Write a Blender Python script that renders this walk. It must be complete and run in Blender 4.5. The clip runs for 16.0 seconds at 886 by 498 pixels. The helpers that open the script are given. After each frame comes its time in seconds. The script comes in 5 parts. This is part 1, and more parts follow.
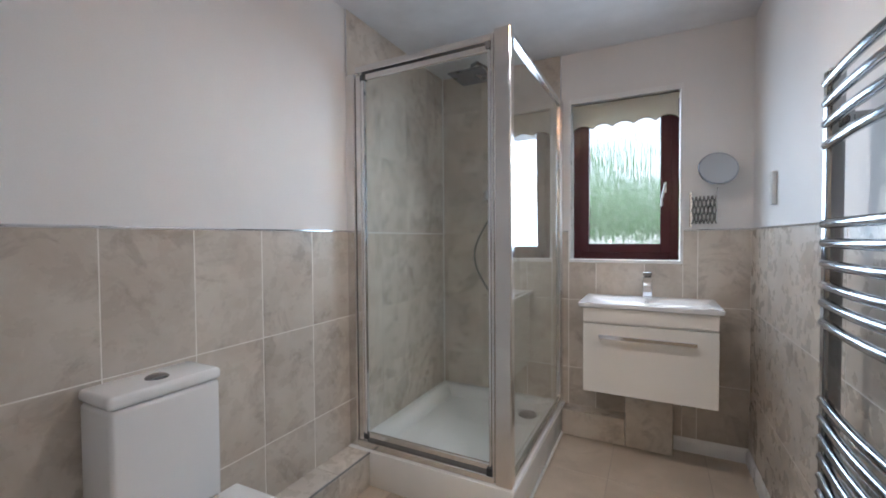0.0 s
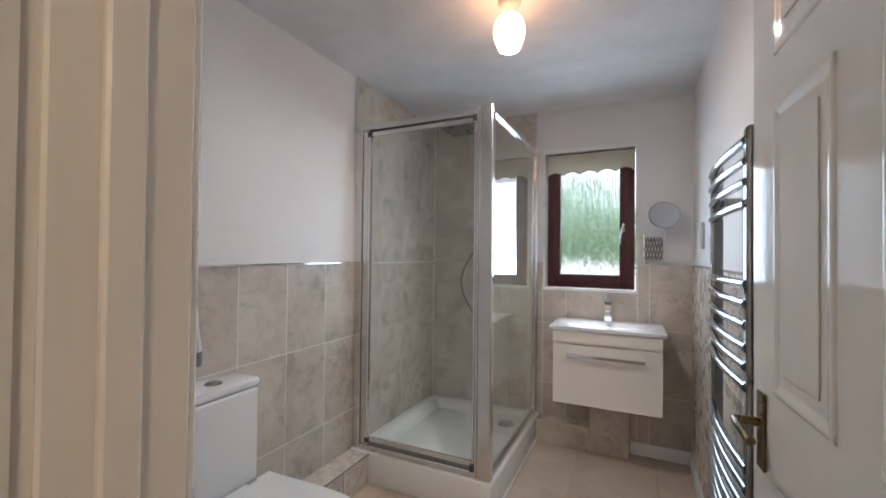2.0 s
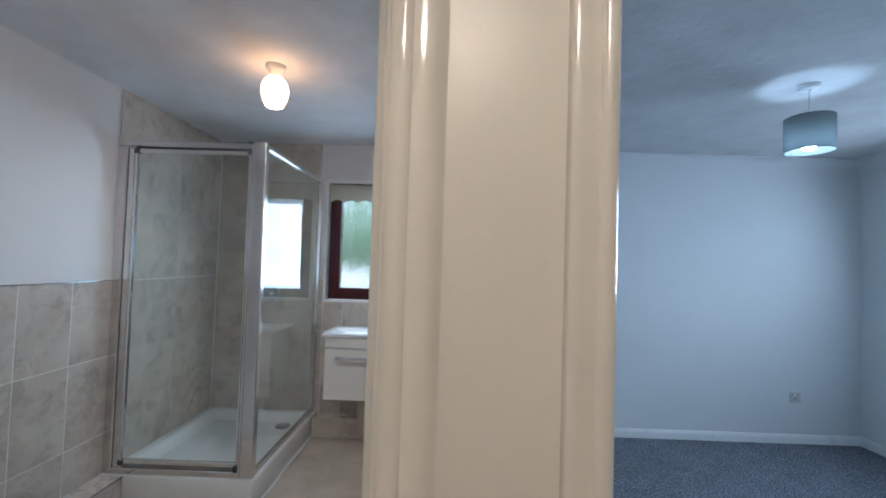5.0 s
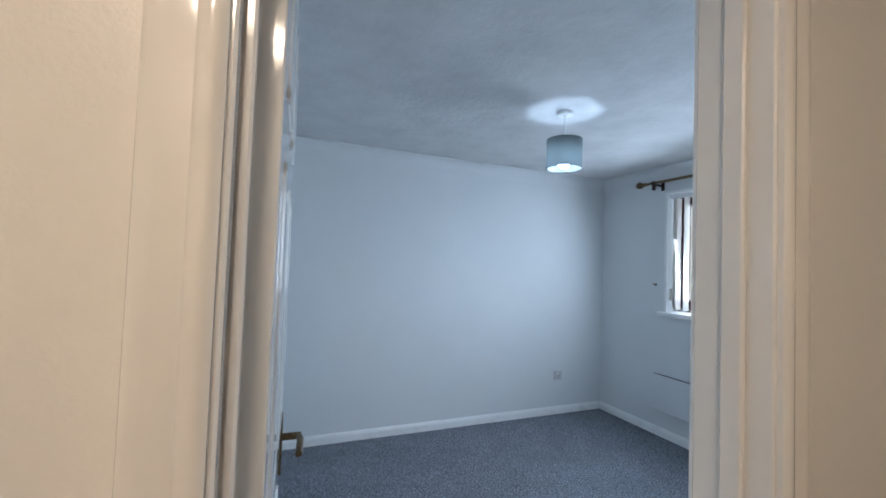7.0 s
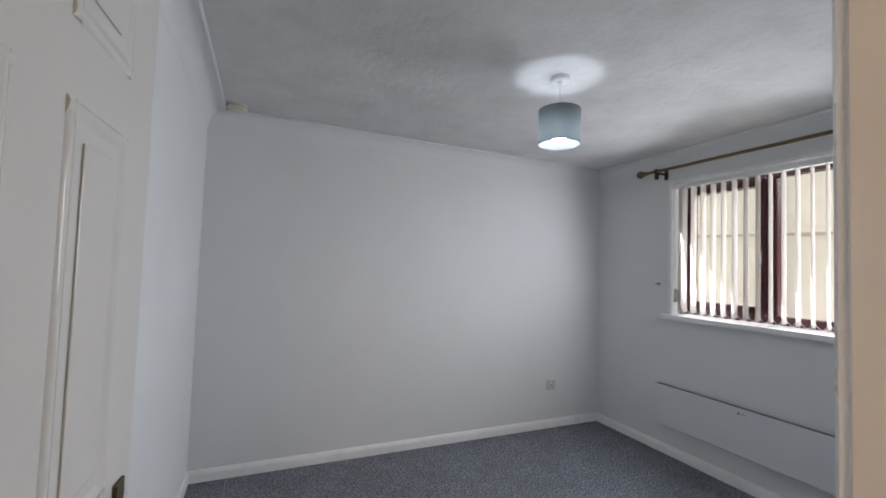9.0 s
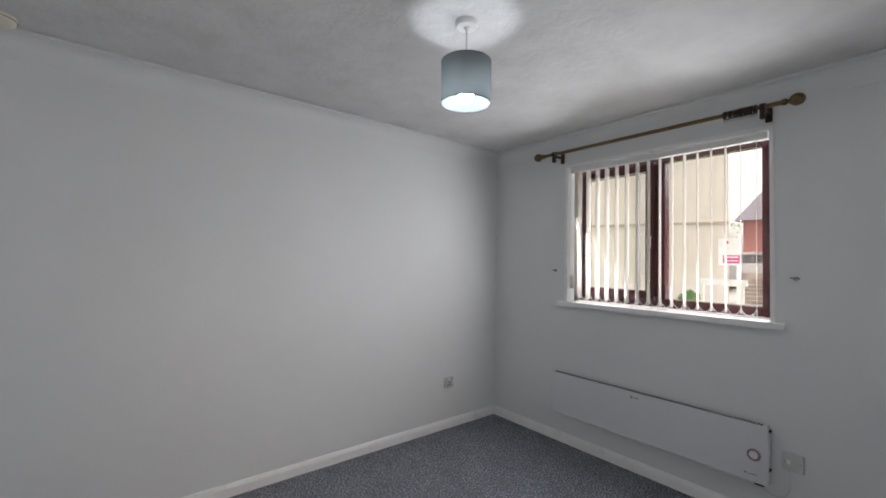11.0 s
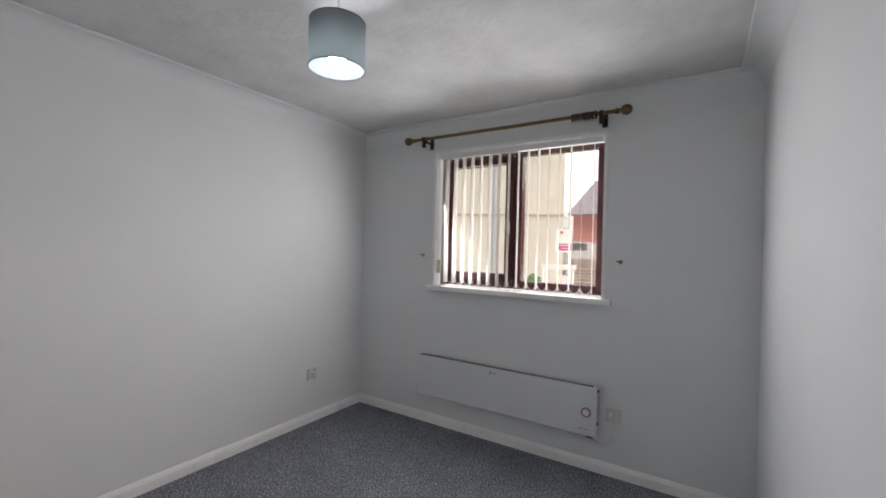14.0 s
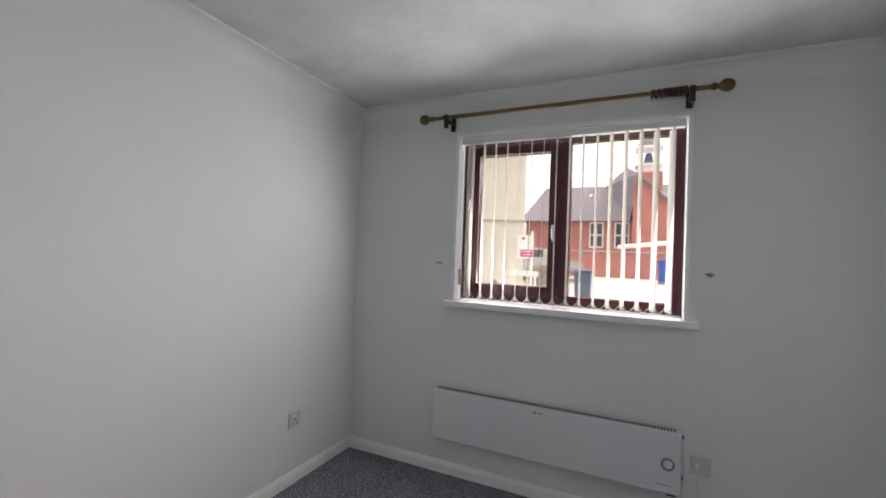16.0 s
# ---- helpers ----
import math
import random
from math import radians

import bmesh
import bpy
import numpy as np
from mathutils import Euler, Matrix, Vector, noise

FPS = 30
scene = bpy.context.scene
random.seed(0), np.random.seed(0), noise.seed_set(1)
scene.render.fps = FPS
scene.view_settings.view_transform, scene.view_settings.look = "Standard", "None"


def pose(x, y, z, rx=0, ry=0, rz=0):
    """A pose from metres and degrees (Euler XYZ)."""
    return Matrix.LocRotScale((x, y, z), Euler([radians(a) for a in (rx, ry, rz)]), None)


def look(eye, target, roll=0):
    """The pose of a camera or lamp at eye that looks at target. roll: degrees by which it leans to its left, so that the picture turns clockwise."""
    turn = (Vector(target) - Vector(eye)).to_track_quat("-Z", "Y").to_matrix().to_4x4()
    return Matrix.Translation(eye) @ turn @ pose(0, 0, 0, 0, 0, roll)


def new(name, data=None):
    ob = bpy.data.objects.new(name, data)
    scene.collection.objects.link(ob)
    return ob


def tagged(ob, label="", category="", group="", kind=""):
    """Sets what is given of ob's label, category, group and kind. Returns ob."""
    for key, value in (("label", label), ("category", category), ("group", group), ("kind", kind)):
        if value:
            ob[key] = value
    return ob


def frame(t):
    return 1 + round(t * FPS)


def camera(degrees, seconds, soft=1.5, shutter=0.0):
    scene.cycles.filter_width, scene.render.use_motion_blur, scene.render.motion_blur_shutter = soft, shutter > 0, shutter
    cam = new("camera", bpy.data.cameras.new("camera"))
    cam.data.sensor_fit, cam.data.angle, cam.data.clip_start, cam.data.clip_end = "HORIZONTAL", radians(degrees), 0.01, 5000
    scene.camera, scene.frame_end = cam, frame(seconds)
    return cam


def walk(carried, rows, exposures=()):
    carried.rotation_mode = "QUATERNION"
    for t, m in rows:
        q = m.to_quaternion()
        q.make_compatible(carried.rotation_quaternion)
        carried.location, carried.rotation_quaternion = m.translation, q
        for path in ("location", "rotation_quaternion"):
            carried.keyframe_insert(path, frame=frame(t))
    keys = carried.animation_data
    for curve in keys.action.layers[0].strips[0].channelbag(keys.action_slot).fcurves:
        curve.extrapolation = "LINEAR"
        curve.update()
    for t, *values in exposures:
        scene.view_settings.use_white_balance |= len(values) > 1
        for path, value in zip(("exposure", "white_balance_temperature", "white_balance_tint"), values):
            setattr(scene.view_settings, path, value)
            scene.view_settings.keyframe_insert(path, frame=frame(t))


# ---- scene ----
cam = camera(94.6, 16.0, soft=1.8)
PATH = [
    (0, (0.556, 0.198, 1.187), (-0.363, 1.973, 1.136), -0.4),
    (0.5, (0.557, 0.19, 1.192), (-0.356, 1.969, 1.158), -0.6),
    (1, (0.596, 0.119, 1.22), (-0.302, 1.906, 1.209), -0.5),
    (1.5, (0.648, 0.004, 1.245), (-0.233, 1.799, 1.257), -0.0),
    (2, (0.692, -0.145, 1.278), (-0.166, 1.661, 1.305), 0.6),
    (2.5, (0.74, -0.302, 1.312), (-0.102, 1.511, 1.356), 1.2),
    (3, (0.811, -0.401, 1.348), (-0.032, 1.412, 1.404), 1.5),
    (3.5, (0.905, -0.466, 1.374), (0.116, 1.371, 1.427), 1.9),
    (4, (0.986, -0.504, 1.373), (0.368, 1.398, 1.432), 2.1),
    (4.5, (1.061, -0.493, 1.374), (0.697, 1.472, 1.438), 2.0),
    (5, (1.083, -0.489, 1.386), (1.056, 1.51, 1.449), 1.8),
    (5.2, (1.094, -0.48, 1.392), (1.21, 1.515, 1.456), 1.7),
    (7.5, (1.389, -0.292, 1.42), (2.180, 1.549, 1.497), 2.1),
    (8, (1.436, -0.202, 1.415), (2.225, 1.64, 1.501), 2.0),
    (10.5, (1.743, 0.22, 1.33), (2.745, 1.949, 1.413), 1.7),
    (11, (1.768, 0.323, 1.362), (3.022, 1.88, 1.419), 1.0),
    (11.5, (1.779, 0.378, 1.365), (3.219, 1.766, 1.407), 0.8),
    (12, (1.792, 0.387, 1.375), (3.349, 1.643, 1.397), 0.6),
    (12.5, (1.792, 0.384, 1.362), (3.421, 1.545, 1.38), 0.9),
    (13, (1.791, 0.386, 1.361), (3.465, 1.481, 1.37), 1.0),
    (13.5, (1.795, 0.396, 1.361), (3.492, 1.455, 1.363), 1.2),
    (14, (1.809, 0.403, 1.348), (3.5, 1.471, 1.352), 1.5),
    (14.5, (1.832, 0.446, 1.341), (3.5, 1.55, 1.353), 2.0),
    (15, (1.92, 0.6, 1.318), (3.593, 1.695, 1.356), 2.6),
    (15.5, (2.05, 0.849, 1.34), (3.777, 1.857, 1.387), 2.7),
    (16, (2.112, 1.161, 1.344), (3.93, 1.994, 1.379), 2.2),
]
EXPOSURES = [
    (0.0, 1.57, 5650, 11),
    (3.0, 1.50, 5850, 11),
    (5.0, 1.25, 5050, 5),
    (7.4, 1.60, 5700, 10),
    (8.2, 1.50, 6400, 15),
    (10.3, 1.35, 7150, 18),
    (16.0, 1.32, 7300, 19),
]
walk(cam, [(t, look(eye, target, roll)) for t, eye, target, roll in PATH], EXPOSURES)

# ---- world, sun, large lights ----
world = bpy.data.worlds.new("overcast_sky")
scene.world = world
world.use_nodes = True
wn = world.node_tree.nodes
sky = wn.new("ShaderNodeTexSky")
sky.sky_type, sky.sun_disc = "NISHITA", False
sky.sun_elevation, sky.sun_rotation = radians(48), radians(150)
sky.dust_density, sky.air_density = 4.0, 1.0
wash = wn.new("ShaderNodeHueSaturation")
wash.inputs["Saturation"].default_value = 0.18
world.node_tree.links.new(sky.outputs[0], wash.inputs["Color"])
world.node_tree.links.new(wash.outputs[0], wn["Background"].inputs[0])
wn["Background"].inputs[1].default_value = 0.15

sun = new("sun", bpy.data.lights.new("sun", "SUN"))
sun.data.energy, sun.data.angle, sun.data.color = 1.5, radians(25), (1.0, 0.97, 0.93)
sun.matrix_world = look((0, 0, 30), (8, -14, 0))
LAMP_BATH, LAMP_LANDING = 4.5, 27.0


def window_light(name, m, width, height, watts, color, spread=150):
    """The sky's light, spread over a window's opening."""
    a = bpy.data.lights.new(name, "AREA")
    a.shape, a.size, a.size_y, a.energy, a.color = "RECTANGLE", width, height, watts, color
    a.spread = radians(spread)
    o = new(name, a)
    o.matrix_world = m
    return o


window_light("bathroom_window_light", look((0.39, 2.795, 1.47), (0.30, 0.795, 1.30)), 0.42, 0.68, 1.4, (0.70, 0.87, 1.0), 155)
window_light("bathroom_reveal_light", look((0.39, 2.862, 1.48), (0.39, 0.862, 1.48)), 0.40, 0.70, 0.4, (0.9, 0.96, 1.0), 175)
for name, wy, turn_to in (("bedroom_window_light_north", 1.80, 2.40), ("bedroom_window_light_south", 1.24, 0.70)):
    window_light(name, look((4.385, wy, 1.58), (2.385, turn_to, 1.08)), 0.54, 0.90, 4.2, (0.82, 0.91, 1.0), 148)
window_light("bedroom_reveal_light", look((4.538, 1.526, 1.58), (2.5, 1.526, 1.58)), 1.22, 1.0, 3.2, (0.84, 0.93, 1.0), 178)

# ---- materials ----


def material(name, color, rough=0.5, metal=0.0, vary=0.06, scale=6.0, grain=0.0, grain_scale=200.0, bump=0.0, bump_scale=60.0,
             second=None, mix_scale=3.0, mix_lo=0.4, mix_hi=0.6, detail=4.0, coat=0.0, wear=0.06, each=0.0, spec=0.5):
    m = bpy.data.materials.new(name)
    m.use_nodes = True
    n, l = m.node_tree.nodes, m.node_tree.links
    p = n["Principled BSDF"]
    p.inputs["Roughness"].default_value, p.inputs["Metallic"].default_value = rough, metal
    p.inputs["Coat Weight"].default_value, p.inputs["Coat Roughness"].default_value = coat, 0.08
    p.inputs["Specular IOR Level"].default_value = spec
    co = n.new("ShaderNodeTexCoord").outputs["Object"]
    if each > 0:
        info = n.new("ShaderNodeObjectInfo")
        add = n.new("ShaderNodeVectorMath")
        add.operation = "ADD"
        mul = n.new("ShaderNodeMath")
        mul.operation, mul.inputs[1].default_value = "MULTIPLY", 37.0
        l.new(info.outputs["Random"], mul.inputs[0])
        l.new(co, add.inputs[0])
        l.new(mul.outputs[0], add.inputs[1])
        co = add.outputs[0]

    def tex(sc, det=detail):
        t = n.new("ShaderNodeTexNoise")
        t.inputs["Scale"].default_value, t.inputs["Detail"].default_value, t.inputs["Roughness"].default_value = sc, det, 0.6
        l.new(co, t.inputs["Vector"])
        return t.outputs["Fac"]

    def ramp(src, lo, hi, a, b):
        r = n.new("ShaderNodeMapRange")
        r.inputs[1].default_value, r.inputs[2].default_value, r.inputs[3].default_value, r.inputs[4].default_value = lo, hi, a, b
        l.new(src, r.inputs[0])
        return r.outputs[0]

    def blend(fac, a, b, kind="MIX"):
        x = n.new("ShaderNodeMix")
        x.data_type, x.blend_type = "RGBA", kind
        for sock, v in ((x.inputs[0], fac), (x.inputs[6], a), (x.inputs[7], b)):
            if isinstance(v, (int, float)):
                sock.default_value = v
            elif isinstance(v, tuple):
                sock.default_value = (*v[:3], 1)
            else:
                l.new(v, sock)
        return x.outputs[2]
    c = tuple(color)
    if second:
        c = blend(ramp(tex(mix_scale, 6), mix_lo, mix_hi, 0, 1), c, tuple(second))
    value = ramp(tex(scale), 0.3, 0.7, 1 - vary, 1 + vary)
    if grain > 0:
        g = ramp(tex(grain_scale, 2), 0.3, 0.7, 1 - grain, 1 + grain)
        k = n.new("ShaderNodeMath")
        k.operation = "MULTIPLY"
        l.new(value, k.inputs[0])
        l.new(g, k.inputs[1])
        value = k.outputs[0]
    if each > 0:
        k = n.new("ShaderNodeMath")
        k.operation = "MULTIPLY"
        l.new(value, k.inputs[0])
        l.new(ramp(info.outputs["Random"], 0, 1, 1 - each, 1 + each), k.inputs[1])
        value = k.outputs[0]
    comb = n.new("ShaderNodeCombineColor")
    for s in comb.inputs[:3]:
        l.new(value, s)
    l.new(blend(1.0, c, comb.outputs[0], "MULTIPLY"), p.inputs["Base Color"])
    l.new(ramp(tex(scale * 2.3), 0.3, 0.7, max(0.02, rough - wear), min(1, rough + wear)), p.inputs["Roughness"])
    if bump > 0:
        b = n.new("ShaderNodeBump")
        b.inputs["Strength"].default_value, b.inputs["Distance"].default_value = bump, 0.004
        l.new(tex(bump_scale, 3), b.inputs["Height"])
        l.new(b.outputs[0], p.inputs["Normal"])
    return m


def marbled_tile(name, low, high, dark, pale, dark_part, pale_part, rough):
    """Beige stone-look glazed tile: soft clouds, feathered darker patches, fine pale veins; each tile cut elsewhere."""
    m = bpy.data.materials.new(name)
    m.use_nodes = True
    n, l = m.node_tree.nodes, m.node_tree.links
    p = n["Principled BSDF"]
    p.inputs["Specular IOR Level"].default_value = 0.4
    info, tc, add, mul = (n.new("ShaderNode" + k) for k in ("ObjectInfo", "TexCoord", "VectorMath", "Math"))
    mul.operation, mul.inputs[1].default_value = "MULTIPLY", 53.0
    l.new(info.outputs["Random"], mul.inputs[0])
    l.new(tc.outputs["Object"], add.inputs[0])
    l.new(mul.outputs[0], add.inputs[1])

    def noise(scale, detail, rough, distort):
        t = n.new("ShaderNodeTexNoise")
        for k, v in (("Scale", scale), ("Detail", detail), ("Roughness", rough), ("Distortion", distort)):
            t.inputs[k].default_value = v
        l.new(add.outputs[0], t.inputs["Vector"])
        return t.outputs["Fac"]

    def span(src, lo, hi, a, b):
        r = n.new("ShaderNodeMapRange")
        for k, v in enumerate((lo, hi, a, b)):
            r.inputs[k + 1].default_value = v
        r.interpolation_type = "SMOOTHSTEP"
        l.new(src, r.inputs[0])
        return r.outputs[0]

    def mix(fac, a, b):
        x = n.new("ShaderNodeMix")
        x.data_type = "RGBA"
        l.new(fac, x.inputs[0])
        for sock, v in ((x.inputs[6], a), (x.inputs[7], b)):
            if isinstance(v, tuple):
                sock.default_value = (*v, 1)
            else:
                l.new(v, sock)
        return x.outputs[2]
    base = mix(span(noise(3.2, 5, 0.6, 0.4), 0.35, 0.65, 0, 1), low, high)
    patch = mix(span(noise(5.0, 8, 0.64, 0.8), 0.525, 0.65, 0, dark_part), base, dark)
    fleck = mix(span(noise(11, 8, 0.7, 1.4), 0.60, 0.74, 0, pale_part), patch, pale)
    each = n.new("ShaderNodeHueSaturation")
    l.new(span(info.outputs["Random"], 0, 1, 0.95, 1.05), each.inputs["Value"])
    l.new(fleck, each.inputs["Color"])
    l.new(each.outputs[0], p.inputs["Base Color"])
    l.new(span(noise(14, 4, 0.6, 0), 0.3, 0.7, rough - 0.05, rough + 0.05), p.inputs["Roughness"])
    b = n.new("ShaderNodeBump")
    b.inputs["Strength"].default_value, b.inputs["Distance"].default_value = 0.08, 0.002
    l.new(noise(8, 6, 0.6, 0.6), b.inputs["Height"])
    l.new(b.outputs[0], p.inputs["Normal"])
    return m


def glow(name, color, strength):
    m = bpy.data.materials.new(name)
    m.use_nodes = True
    p = m.node_tree.nodes["Principled BSDF"]
    p.inputs["Base Color"].default_value = (*color, 1)
    p.inputs["Emission Color"].default_value = (*color, 1)
    p.inputs["Emission Strength"].default_value = strength
    p.inputs["Roughness"].default_value = 0.4
    return m


def glass(name, tint=(1, 1, 1), rough=0.0, streak=0.0):
    m = bpy.data.materials.new(name)
    m.use_nodes = True
    n, l = m.node_tree.nodes, m.node_tree.links
    p = n["Principled BSDF"]
    p.inputs["Base Color"].default_value = (*tint, 1)
    p.inputs["Transmission Weight"].default_value, p.inputs["Roughness"].default_value = 1.0, rough
    p.inputs["IOR"].default_value = 1.45
    if streak > 0:
        co, mp, t, b = (n.new("ShaderNode" + k) for k in ("TexCoord", "Mapping", "TexNoise", "Bump"))
        mp.inputs["Scale"].default_value = (95, 95, 7)
        t.inputs["Scale"].default_value, t.inputs["Detail"].default_value = 1.0, 2.0
        b.inputs["Strength"].default_value, b.inputs["Distance"].default_value = streak, 0.01
        l.new(co.outputs["Object"], mp.inputs[0])
        l.new(mp.outputs[0], t.inputs["Vector"])
        l.new(t.outputs["Fac"], b.inputs["Height"])
        l.new(b.outputs[0], p.inputs["Normal"])
    return m


def shade_cloth(name, color, through_part):
    m = bpy.data.materials.new(name)
    m.use_nodes = True
    n, l = m.node_tree.nodes, m.node_tree.links
    out = n["Material Output"]
    d, t, x = n.new("ShaderNodeBsdfDiffuse"), n.new("ShaderNodeBsdfTranslucent"), n.new("ShaderNodeMixShader")
    weave = n.new("ShaderNodeTexNoise")
    weave.inputs["Scale"].default_value = 350
    co = n.new("ShaderNodeTexCoord")
    r = n.new("ShaderNodeMix")
    r.data_type = "RGBA"
    r.inputs[6].default_value = (*[v * 0.85 for v in color], 1)
    r.inputs[7].default_value = (*color, 1)
    l.new(co.outputs["Object"], weave.inputs["Vector"])
    l.new(weave.outputs["Fac"], r.inputs[0])
    l.new(r.outputs[2], d.inputs[0])
    l.new(r.outputs[2], t.inputs[0])
    x.inputs[0].default_value = through_part
    l.new(d.outputs[0], x.inputs[1])
    l.new(t.outputs[0], x.inputs[2])
    l.new(x.outputs[0], out.inputs[0])
    return m


WHITE_WALL = material("white_emulsion", (0.745, 0.762, 0.765), 0.75, vary=0.025, scale=1.5, bump=0.12, bump_scale=220, grain=0.012)
BATH_WALL = material("white_bathroom_paint", (0.80, 0.79, 0.78), 0.55, vary=0.025, scale=1.5, bump=0.1, bump_scale=180, grain=0.012)
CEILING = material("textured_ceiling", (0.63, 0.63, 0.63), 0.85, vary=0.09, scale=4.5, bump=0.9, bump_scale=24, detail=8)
CEIL_BATH = material("painted_ceiling", (0.74, 0.74, 0.75), 0.8, vary=0.09, scale=3.5, bump=0.25, bump_scale=38, detail=8)
LANDING_WALL = material("landing_cream_emulsion", (0.77, 0.74, 0.69), 0.32, vary=0.012, scale=1.5, bump=0.1, bump_scale=180, wear=0.004)
GLOSS = material("cream_gloss_paint", (0.79, 0.76, 0.71), 0.13, vary=0.03, scale=2.5, bump=0.05, bump_scale=35, coat=0.4, wear=0.05)
DOOR_GLOSS = material("white_gloss_door", (0.72, 0.705, 0.67), 0.08, vary=0.02, scale=2.5, bump=0.10, bump_scale=14, coat=0.0, wear=0.02, spec=0.32)
SKIRT = material("white_satin_wood", (0.85, 0.85, 0.84), 0.3, vary=0.03, scale=5, bump=0.04)
CARPET = material("blue_grey_carpet", (0.108, 0.117, 0.138), 0.95, vary=0.12, scale=4, grain=0.8, grain_scale=120, bump=1.0, bump_scale=110, second=(0.38, 0.395, 0.43), mix_scale=115, mix_lo=0.46, mix_hi=0.66, wear=0.03, spec=0.2)
LAND_CARPET = material("beige_landing_carpet", (0.30, 0.25, 0.19), 0.95, vary=0.1, scale=5, grain=0.4, grain_scale=170, bump=0.8, bump_scale=300)
TILE = marbled_tile("beige_marbled_wall_tile", (0.52, 0.46, 0.39), (0.62, 0.565, 0.495), (0.35, 0.30, 0.25), (0.68, 0.64, 0.58), 0.54, 0.30, 0.29)
FLOOR_TILE = marbled_tile("beige_floor_tile", (0.52, 0.435, 0.345), (0.60, 0.51, 0.41), (0.44, 0.365, 0.285), (0.64, 0.56, 0.46), 0.30, 0.15, 0.33)
SHOWER_GROUT = material("beige_shower_grout", (0.56, 0.51, 0.44), 0.8, vary=0.08, scale=15)
GROUT = material("pale_grout", (0.84, 0.81, 0.76), 0.8, vary=0.08, scale=15)
CHROME = material("polished_chrome", (0.82, 0.83, 0.85), 0.08, 1.0, vary=0.03, scale=20, wear=0.03)
RAILMETAL = material("chrome_rail", (0.33, 0.345, 0.365), 0.13, 1.0, vary=0.04, scale=15, wear=0.04)
ALU = material("satin_silver_aluminium", (0.74, 0.73, 0.72), 0.2, 1.0, vary=0.03, scale=10, wear=0.05)
SHADE_AND_PIVOT = material("dark_gap_shade_and_pivots", (0.05, 0.05, 0.05), 0.6)
CERAMIC = material("white_ceramic", (0.84, 0.84, 0.84), 0.1, vary=0.012, scale=4, coat=0.5, wear=0.03)
ACRYLIC = material("white_acrylic_tray", (0.82, 0.82, 0.81), 0.2, vary=0.02, scale=5)
CREAM_UNIT = material("cream_gloss_lacquer", (0.84, 0.805, 0.75), 0.12, vary=0.015, scale=3, coat=0.6, wear=0.03)
PLASTIC = material("white_plastic", (0.78, 0.78, 0.77), 0.35, vary=0.02)
OLDPLASTIC = material("ivory_plastic", (0.66, 0.63, 0.53), 0.4, vary=0.03)
GREYPLASTIC = material("grey_plastic", (0.20, 0.195, 0.19), 0.35)
FLOOR_GROUT = material("beige_floor_grout", (0.43, 0.365, 0.295), 0.8, vary=0.08, scale=15)
DARK_CHROME = material("dull_chrome", (0.22, 0.22, 0.23), 0.3, 0.8)
BLACK = material("black_plastic", (0.02, 0.02, 0.02), 0.4)
MAROON = material("maroon_upvc", (0.062, 0.012, 0.018), 0.22, vary=0.04, scale=8, wear=0.02)
BRASS = material("aged_brass", (0.17, 0.12, 0.062), 0.3, 1.0, vary=0.05, scale=25, wear=0.06)
BRONZE = material("dark_bronze", (0.045, 0.028, 0.022), 0.4, 0.6, vary=0.2, scale=30)
BLIND = shade_cloth("cream_blind_fabric", (0.93, 0.90, 0.80), 0.55)
SLAT = shade_cloth("white_vertical_blind_fabric", (0.92, 0.89, 0.85), 0.5)
TRIM = material("bound_hem", (0.22, 0.17, 0.11), 0.8)
CLEAR = glass("clear_glass")
SHOWER_GLASS = glass("shower_glass", (0.87, 0.91, 0.89))
RAIN = glass("rain_patterned_glass", (0.98, 1, 0.99), 0.14, 0.7)
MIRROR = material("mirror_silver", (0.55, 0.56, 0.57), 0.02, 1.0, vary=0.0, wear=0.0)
GREY_SHADE = shade_cloth("grey_drum_shade_fabric", (0.29, 0.315, 0.32), 0.58)
HEATER = material("white_powder_coat", (0.71, 0.725, 0.74), 0.35, vary=0.015, scale=3)
BULB = glow("cool_bulb", (0.74, 0.87, 1.0), 34.0)
OPAL = glow("opal_glass_lamp", (1.0, 0.50, 0.21), LAMP_BATH)
FILAMENT = glow("warm_bulb", (1.0, 0.93, 0.84), 225.0)
SOCKET = material("aged_white_plastic", (0.60, 0.60, 0.585), 0.35, vary=0.02)
PINK = material("pink_print", (0.62, 0.02, 0.22), 0.4)
RED = material("red_print", (0.55, 0.03, 0.02), 0.4)
SIGN_WHITE = material("white_sign_board", (0.8, 0.8, 0.8), 0.4)

# ---- mesh tools ----


def mesh_object(name, bm, mat, parent=None, smooth=False):
    me = bpy.data.meshes.new(name)
    bm.normal_update()
    bm.to_mesh(me)
    bm.free()
    me.materials.append(mat)
    if smooth:
        for f in me.polygons:
            f.use_smooth = True
        me.set_sharp_from_angle(angle=radians(40))
    ob = new(name, me)
    if parent is not None:
        ob.parent = parent
    return ob


def part(name, bm, mat, parent, label="", smooth=False):
    ob = mesh_object(name, bm, mat, parent, smooth)
    return tagged(ob, label)


def thing(name, label, category, at=(0, 0, 0), group=""):
    e = new(name)
    e.empty_display_size = 0.05
    e.location = at
    return tagged(e, label, category, group)


